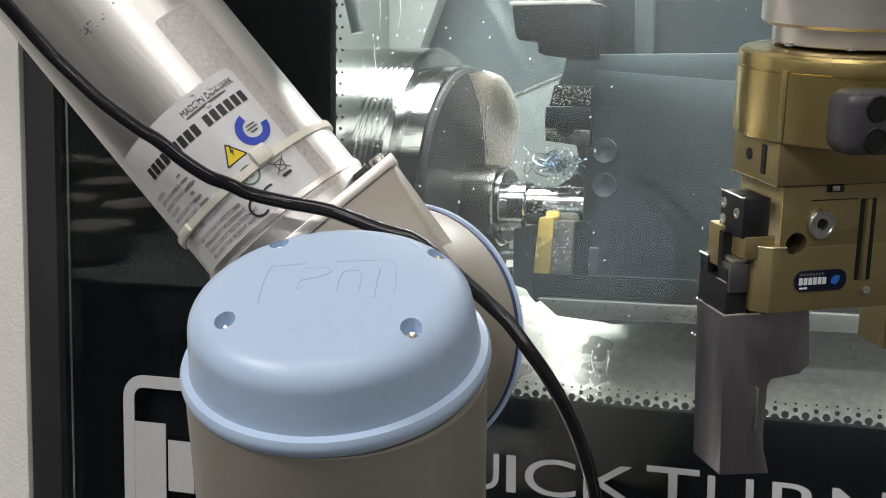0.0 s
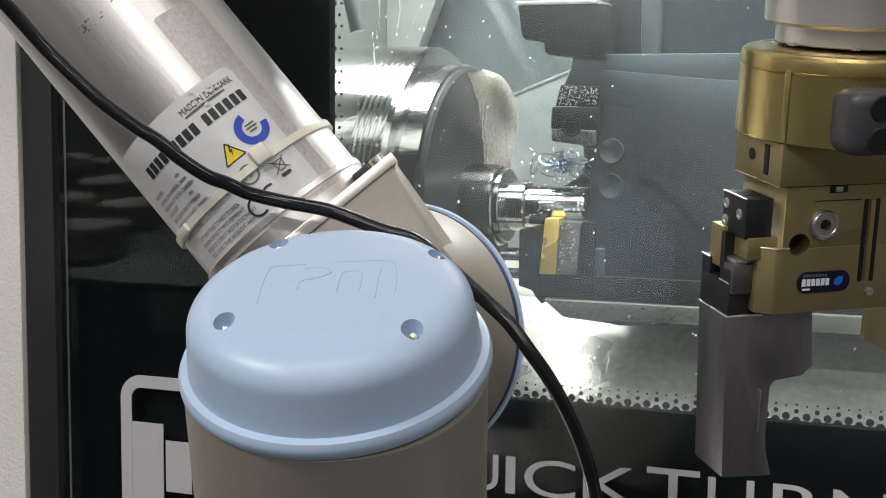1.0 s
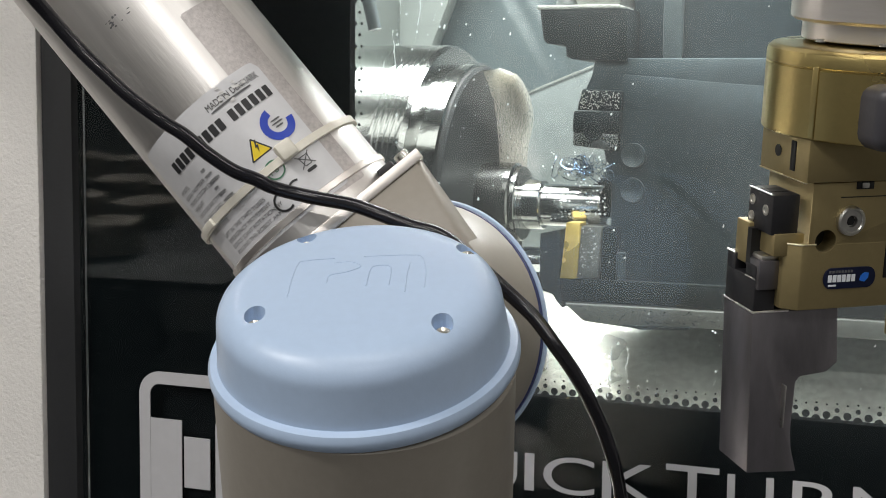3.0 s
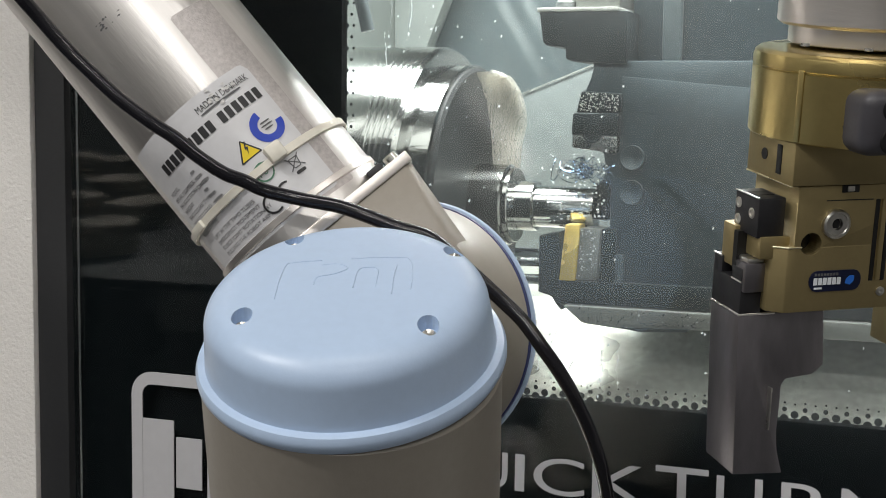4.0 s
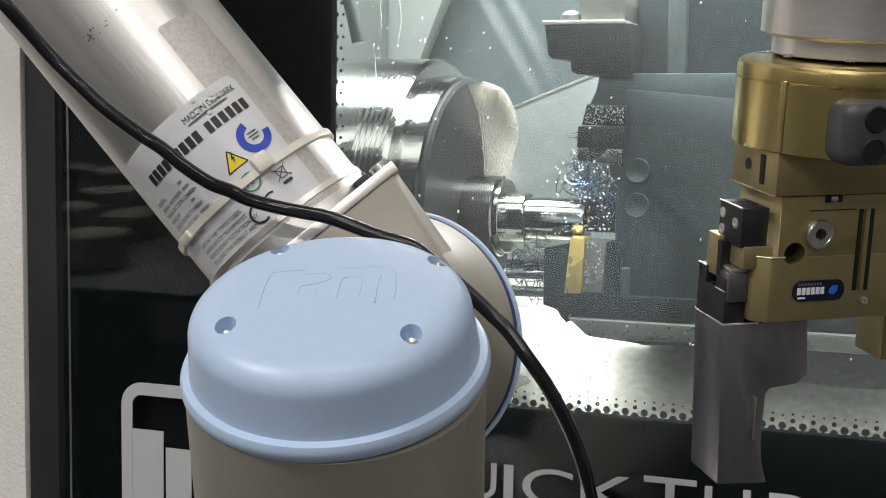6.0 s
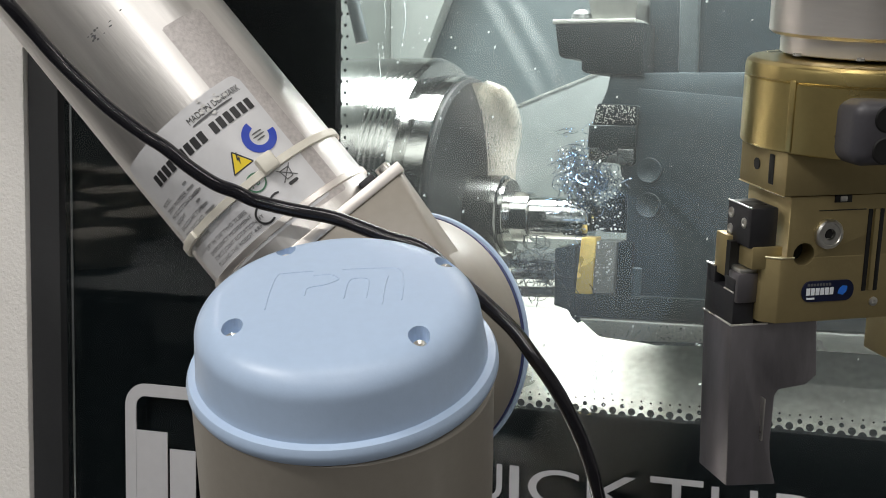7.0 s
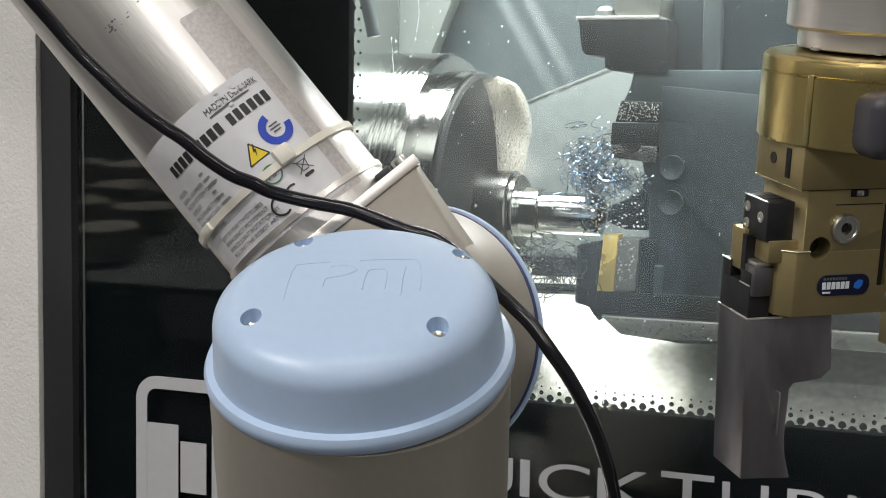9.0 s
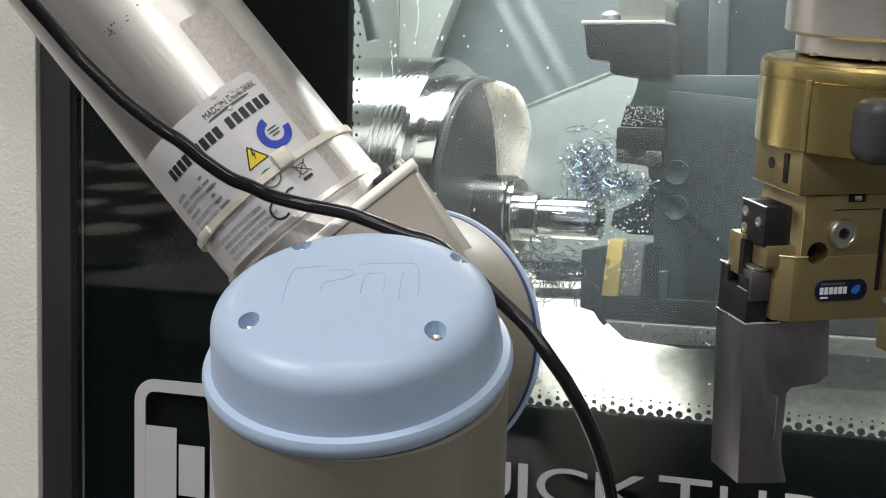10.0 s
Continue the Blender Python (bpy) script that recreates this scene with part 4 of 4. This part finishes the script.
tail = on_tube(-0.0475 * W_SIGN, -0.0262, 0.002)
part("tie_tail", box((-0.001, -0.006, -0.0022), (0.0012, 0.006, 0.0022), 0.0005, m=Matrix.Translation(tail) @ Matrix.Rotation(FRONT - W_SIGN * 1.0, 4, "Z")), TIE_NYLON, tie)

# ---- the gripper ----
GRIP = frame_of((0.2750, -0.2113, 1.2532), (0.8048, 0.5927, 0.0304), (-0.5902, 0.7939, 0.1462), (0.0625, -0.1356, 0.9888))
gripper = thing("parallel_gripper", GRIP, "olive gold parallel gripper with a long grey steel finger", "gripper")
GX, GY = 0.0180, 0.0190
body_bm = box((-0.0188, 0.0, -0.0110), (0.0675, 0.0385, 0.0168), 0.0007)
plan = [(-0.0215, 0.0), (0.0700, 0.0), (0.0760, 0.005), (0.0760, 0.0385), (-0.0276, 0.0385), (-0.0276, 0.005)]
prism([(x, -y) for x, y in plan], 0.0296, 0.0006, body_bm, Matrix.Translation((0, 0, -0.0398)) @ Matrix.Rotation(radians(90), 4, "X"))
grip_block = part("gripper_body", body_bm, GOLD_DULL, gripper, "olive anodised gripper body")
carve(grip_block, rod((-0.0106, -0.01, -0.0090), (-0.0106, 0.0102, -0.0090), 0.0051, 32), True)
part("upper_body", box((-0.0235, -0.002, 0.0172), (0.0725, 0.0390, 0.037), 0.0008), GOLD_DULL, gripper)
part("adapter_disc", lathe([(0.030, 0.036), (0.0465, 0.036), (0.0470, 0.0365), (0.0470, 0.0650), (0.0464, 0.0654), (0.0464, 0.0658), (0.0470, 0.0662), (0.0470, 0.0695), (0.0464, 0.0716), (0.0448, 0.0730), (0.0430, 0.0734), (0.02, 0.0752)], 80, m=Matrix.Translation((GX, GY, 0))), GOLD, gripper, "glossy gold anodised adapter disc")
part("disc_rib", box((-0.0015, -0.0006, 0.0365), (0.0015, 0.002, 0.0668), 0.0005, m=Matrix.Translation((GX, GY, 0)) @ Matrix.Rotation(radians(-63), 4, "Z") @ Matrix.Translation((0, -0.0470, 0))), GOLD, gripper)
for a in (-70, -30, 10, 50):
    part("disc_screw", lathe([(0.0008, 0.0772), (0.0020, 0.0774), (0.0018, 0.0785), (0, 0.0786)], 12, m=Matrix.Translation((GX + 0.039 * math.sin(radians(a)), GY - 0.039 * math.cos(radians(a)), -0.0012))), ZINC, gripper)
part("face_bolt", lathe([(0.0066, 0.0), (0.0066, 0.0022), (0.0058, 0.0030), (0.0050, 0.0030), (0.0047, 0.0024), (0.0026, 0.0024), (0.0024, 0.0008), (0, 0.0008)], 32, m=Matrix.Rotation(radians(90), 4, "X")), ZINC, gripper, "bright socket head bolt")
# most openings below are flat pieces coloured black for their inner shade
part("bolt_socket", lathe([(0.0024, 0.0006), (0.0023, 0.0012), (0, 0.0012)], 6, m=Matrix.Rotation(radians(90), 4, "X")), HOLE_SHADE, gripper)
part("face_bore", lathe([(0.0052, -0.0108), (0.0052, -0.0100), (0, -0.0100)], 28, m=Matrix.Translation((-0.0106, 0, -0.0090)) @ Matrix.Rotation(radians(90), 4, "X")), HOLE_SHADE, gripper)
part("side_bore", lathe([(0.0026, -0.0002), (0.0026, 0.0003), (0, 0.0003)], 20, m=Matrix.Translation((-0.0235, 0.0235, 0.0272)) @ Matrix.Rotation(radians(-90), 4, "Y")), HOLE_SHADE, gripper)
part("side_slot", box((-0.0240, 0.0085, 0.0205), (-0.0232, 0.0125, 0.0335), 0.0003), HOLE_SHADE, gripper)
part("top_slot", box((0.0020, -0.0004, 0.0135), (0.0105, 0.001, 0.0168), 0.0003), HOLE_SHADE, gripper)
part("slot_pin", box((0.0045, -0.0008, 0.0140), (0.0080, 0.001, 0.0164), 0.0004), ZINC, gripper)
part("slot_seam", box((-0.005, -0.0003, 0.0100), (0.018, 0.001, 0.0104)), HOLE_SHADE, gripper)
for x in (0.0205, 0.0262):
    part("face_groove", box((x - 0.0011, -0.0004, -0.0270), (x + 0.0011, 0.001, 0.0102), 0.0004), HOLE_SHADE, gripper)
part("groove_rib", box((0.0222, -0.0012, -0.0265), (0.0246, 0.001, 0.0102), 0.0004), GOLD_DULL, gripper)
part("face_screw", lathe([(0.0021, 0), (0.0021, 0.0006), (0.001, 0.0008), (0, 0.0004)], 16, m=Matrix.Translation((0.0259, 0, -0.0320)) @ Matrix.Rotation(radians(90), 4, "X")), ZINC, gripper)
# badge
badge = part("badge", prism([(0.0025 + sx * 0.0090 + 0.0038 * math.cos(a), -0.0259 + 0.0047 * math.sin(a)) for sx, a0 in ((1, -90), (-1, 90)) for a in [radians(a0 + 180 * k / 8) for k in range(9)]], 0.0008, m=Matrix.Translation((0, -0.0007, 0))), BADGE_BLUE, gripper, "navy oval maker's badge")
for k in range(6):
    part("badge_bar", box((-0.0082 + k * 0.0023, -0.0009, -0.0275), (-0.0064 + k * 0.0023, -0.0006, -0.0243)), BADGE_LIGHT, badge)
for k in range(8):
    part("badge_bar", box((-0.0078 + k * 0.0015, -0.0009, -0.0234), (-0.0068 + k * 0.0015, -0.0006, -0.0223)), INK_GREY, badge)
part("badge_mark", prism([(0.0074, -0.0272), (0.0098, -0.0280), (0.0116, -0.0262), (0.0118, -0.0240), (0.0096, -0.0237), (0.0078, -0.0252)], 0.0003, m=Matrix.Translation((0, -0.0009, 0))), BADGE_SKY, badge, "bright blue slanted mark")
part("badge_bar", box((-0.0078, -0.0009, -0.0294), (-0.0040, -0.0006, -0.0286)), BADGE_LIGHT, badge)
# connector on the disc
conn = part("air_connector", box((-0.0115, -0.034, 0.0350), (0.040, -0.010, 0.0620), 0.006, seg=4), GREY_RUBBER, gripper, "dark grey moulded connector")
for x in (0.0010, 0.022):
    for z in (0.0420, 0.0550):
        part("connector_bore", lathe([(0.0056, -0.0342), (0.0049, -0.0346), (0.0047, -0.0335), (0, -0.0335)], 24, m=Matrix.Translation((x, 0, z)) @ Matrix.Rotation(radians(-90), 4, "X")), HOLE_SHADE, conn)
# sensor block with screws
sensor = part("sensor_block", box((-0.0345, 0.0050, -0.0068), (-0.0215, 0.0265, 0.0110), 0.0007), BLACK_STEEL, gripper, "black block with three screws")
for y, z in ((0.0228, 0.0058), (0.0228, -0.0016), (0.0107, 0.0034)):
    part("block_screw", lathe([(0.0024, 0), (0.0024, 0.0004), (0.0014, 0.0005), (0.0012, 0.0001), (0, 0.0001)], 18, m=Matrix.Translation((-0.0345, y, z)) @ Matrix.Rotation(radians(-90), 4, "Y")), ZINC, sensor)
part("block_recess", box((-0.0325, 0.012, 0.0108), (-0.0235, 0.020, 0.0112)), HOLE_SHADE, sensor)
part("guide_block", box((-0.0368, 0.020, -0.0230), (-0.0276, 0.0315, -0.0042), 0.0006), GOLD_DULL, gripper)
part("guide_slot", box((-0.0372, 0.0165, -0.0230), (-0.0270, 0.0202, -0.0060)), HOLE_SHADE, gripper)
part("guide_cheek", box((-0.0330, 0.004, -0.0160), (-0.0186, 0.0166, -0.0060), 0.0006), GOLD_DULL, gripper)
jaw_bm = box((-0.0376, 0.0095, -0.0422), (-0.0270, 0.0366, -0.0275), 0.0006)
box((-0.0376, 0.0285, -0.0280), (-0.0270, 0.0366, -0.0200), 0.0005, jaw_bm)
box((-0.0376, 0.0095, -0.0280), (-0.0340, 0.0190, -0.0215), 0.0005, jaw_bm)
jaw = part("base_jaw", jaw_bm, BLACK_STEEL, gripper, "black base jaw")
part("jaw_insert", box((-0.0372, 0.0075, -0.0320), (-0.0272, 0.0170, -0.0185), 0.0009), FINGER_STEEL, jaw)
part("insert_cap", box((-0.0360, 0.0085, -0.0190), (-0.0275, 0.0190, -0.0165), 0.0009), ZINC, jaw)
finger_bm = prism([(-0.0376, -0.0424), (0.0050, -0.0424), (0.0062, -0.0680), (0.0010, -0.0722), (-0.0125, -0.0735), (-0.0145, -0.0760), (-0.0150, -0.0860), (-0.0158, -0.0980), (-0.0150, -0.1070), (-0.0120, -0.1180), (-0.0370, -0.1165)], 0.0275, 0.0008, None, Matrix.Translation((0, 0.0097, 0)))
for v in finger_bm.verts:
    v.co.y += (v.co.z + 0.0424) * 0.07
part("finger", finger_bm, FINGER_STEEL, gripper, "long ground grey steel finger")
# bright metal beads along the edges draw highlights that the bevels don't catch
STEEL_GLINT = material("steel_edge_highlight", (0.80, 0.79, 0.76), 0.3, 1.0, 60, 0.15)
GOLD_GLINT = material("anodised_edge_highlight", (0.85, 0.78, 0.55), 0.3, 1.0, 60, 0.15)
part("edge_highlight", pipe([Vector((-0.0376, 0.0372, -0.0425)), Vector((-0.0375, 0.0098, -0.0425)), Vector((-0.0200, 0.0098, -0.0425))], 0.00055, 8), STEEL_GLINT, gripper, "bright bead drawn as the highlight on the finger edge")
part("edge_highlight", pipe([Vector((-0.0235, 0.0385, 0.0172)), Vector((-0.0235, -0.0020, 0.0172))], 0.0004, 8), GOLD_GLINT, gripper)
part("edge_highlight", pipe([Vector((-0.0276, 0.0050, -0.0103)), Vector((-0.0216, 0.0000, -0.0103)), Vector((-0.0150, 0.0000, -0.0103))], 0.0004, 8), GOLD_GLINT, gripper)
part("edge_highlight", pipe([Vector((-0.0345, 0.0262, 0.0110)), Vector((-0.0345, 0.0052, 0.0110))], 0.0004, 8), STEEL_GLINT, gripper)
part("edge_highlight", pipe([Vector((-0.0376, 0.0366, -0.0200)), Vector((-0.0376, 0.0290, -0.0200))], 0.0005, 8), STEEL_GLINT, gripper)
part("edge_highlight", pipe([Vector((-0.0376, 0.0188, -0.0275)), Vector((-0.0376, 0.0098, -0.0275))], 0.0004, 8), STEEL_GLINT, gripper)
part("finger_scratch", box((-0.0215, 0.0040, -0.0960), (-0.0207, 0.0075, -0.0760), 0.0002), ZINC, gripper)
part("far_finger", box((0.0475, 0.014, -0.066), (0.062, 0.036, -0.0395), 0.0008), GOLD_DULL, gripper)

wrist = thing("robot_wrist", GRIP, "satin silver robot wrist flange above the gripper", "robot wrist")
part("flange_neck", lathe([(0.0320, 0.0755), (0.0328, 0.0760), (0.0328, 0.0835)], 64, m=Matrix.Translation((GX, GY, 0))), ALU_SATIN, wrist)
part("wrist_body", lathe([(0.0360, 0.0835), (0.0380, 0.0850), (0.0380, 0.1600), (0.040, 0.165), (0.040, 0.50), (0.03, 0.52)], 64, m=Matrix.Translation((GX, GY, 0))), ALU_SATIN, wrist)

# ---- blanks waiting beside the machine, seen mirrored in the dark glass ----
BLANK = material("sawn_steel_blank", (0.55, 0.50, 0.42), 0.5, 0.4, 30, 0.12)
rack = thing("blank_rack", Matrix(), "dark sloping rack for round steel blanks", "rack")
TILT = math.atan2(1.230 - 1.181, 0.798 - 0.357)
part("rack_tray", box((-0.35, -0.05, -0.02), (0.25, 0.62, -0.012), 0.002, m=Matrix.Translation((-0.66, -0.30, 1.155)) @ Matrix.Rotation(math.pi, 4, "Z") @ Matrix.Rotation(TILT, 4, "X")), FRAME_BLACK, rack)
for lx, ly in ((-0.86, -0.30), (-0.44, -0.30), (-0.86, -0.85), (-0.44, -0.85)):
    part("rack_leg", box((lx - 0.015, ly - 0.015, 0), (lx + 0.015, ly + 0.015, 1.12), 0.002), FRAME_BLACK, rack)
for bx, by, bz in ((-0.508, -0.357, 1.181), (-0.600, -0.375, 1.183), (-0.561, -0.510, 1.192), (-0.650, -0.498, 1.196), (-0.595, -0.640, 1.208), (-0.685, -0.647, 1.209), (-0.762, -0.781, 1.229), (-0.859, -0.798, 1.230), (-0.66, -0.79, 1.226)):
    solid("steel_blank", lathe([(0.034, -0.034), (0.0375, -0.031), (0.0375, -0.002), (0.036, 0), (0, 0)], 32), BLANK, "round sawn steel blank lying on the rack", "steel blank", "", "blanks on the rack", pose(bx, by, bz, -math.degrees(TILT), 0, 0))
stand = thing("finished_part", pose(-0.508, -0.434, 1.05), "dark turned part standing beside the rack", "workpiece")
part("part_foot", lathe([(0.026, -0.05), (0.03, -0.048), (0.03, 0.004), (0.02, 0.006)], 32), TOOL_GREY, stand)
part("part_stem", lathe([(0.019, 0.006), (0.019, 0.085), (0.0205, 0.087), (0.0205, 0.093), (0.012, 0.095), (0, 0.095)], 32), TOOL_GREY, stand)
part("part_post", box((-0.012, -0.012, -1.05), (0.012, 0.012, -0.05), 0.001), FRAME_BLACK, stand)

# ---- hall lamps' housings ----
for lx, ly in ((-1.6, -2.2), (0.4, -1.5), (2.4, -1.4), (-1.0, -4.0), (1.6, -4.0)):
    lamp = thing("hall_lamp", Matrix.Translation((lx, ly, 3.6)), "long white hall ceiling lamp", "lamp", "hall lamps")
    part("housing", box((-0.65, -0.22, 0.0), (0.65, 0.22, 0.1), 0.01), WALL_WHITE, lamp)
work_light = thing("work_light", Matrix.Translation((0.0, 0.375, 1.83)), "flat work light in the machine roof", "lamp")
part("housing", box((-0.38, -0.145, 0.0), (0.38, 0.145, 0.04), 0.005), PLATE_GREY, work_light)


# ---- movement ----
FEED = [(0, -0.0238, 0.0052), (0.5, -0.0205, 0.0049), (1, -0.0175, 0.0047), (1.5, -0.0152, 0.0040), (2, -0.0145, 0.0024), (2.5, -0.0140, 0.0006), (4, -0.0066, -0.0003), (4.5, -0.0033, -0.0003), (5, 0, 0),
        (5.5, 0.0031, -0.0006), (7, 0.0122, -0.0013), (7.5, 0.0150, -0.0014), (8, 0.0177, -0.0016), (8.5, 0.0207, -0.0020), (9, 0.0234, -0.0021), (9.5, 0.0262, -0.0022), (10, 0.0286, -0.0022)]


def motions():
    walk(turret, [(t, pose(x, 0, z)) for t, x, z in FEED])
    # chips ride with the tool; the larger nests come up from behind it as it cuts
    walk(chips[0], [(t, pose(x, 0, z)) for t, x, z in FEED])
    rise = {0: (0.060, 0.075, -0.03), 2.5: (0.060, 0.075, -0.03), 4: (0.050, 0.075, -0.02), 5: (0.035, 0.070, -0.010), 7: (0.004, 0.010, 0), 10: (-0.010, 0, 0.003)}
    walk(chips[1], [(t, pose(x + rise[t][0], rise[t][1], z + rise[t][2])) for t, x, z in FEED if t in rise])
    low = {0: (0.07, 0.06, -0.01), 2.5: (0.06, 0.06, -0.01), 4: (0.03, 0.05, -0.01), 5: (0.005, 0.035, 0), 7: (-0.015, 0.01, 0), 10: (-0.030, 0, 0)}
    walk(chips[2], [(t, pose(x + low[t][0], low[t][1], low[t][2])) for t, x, z in FEED if t in low])
    turn = [(k / 10, SPIN @ Matrix.Rotation(radians(-55 * k), 4, "Z")) for k in range(101)]
    walk(chuck, turn)
    walk(workpiece, turn)


motions()
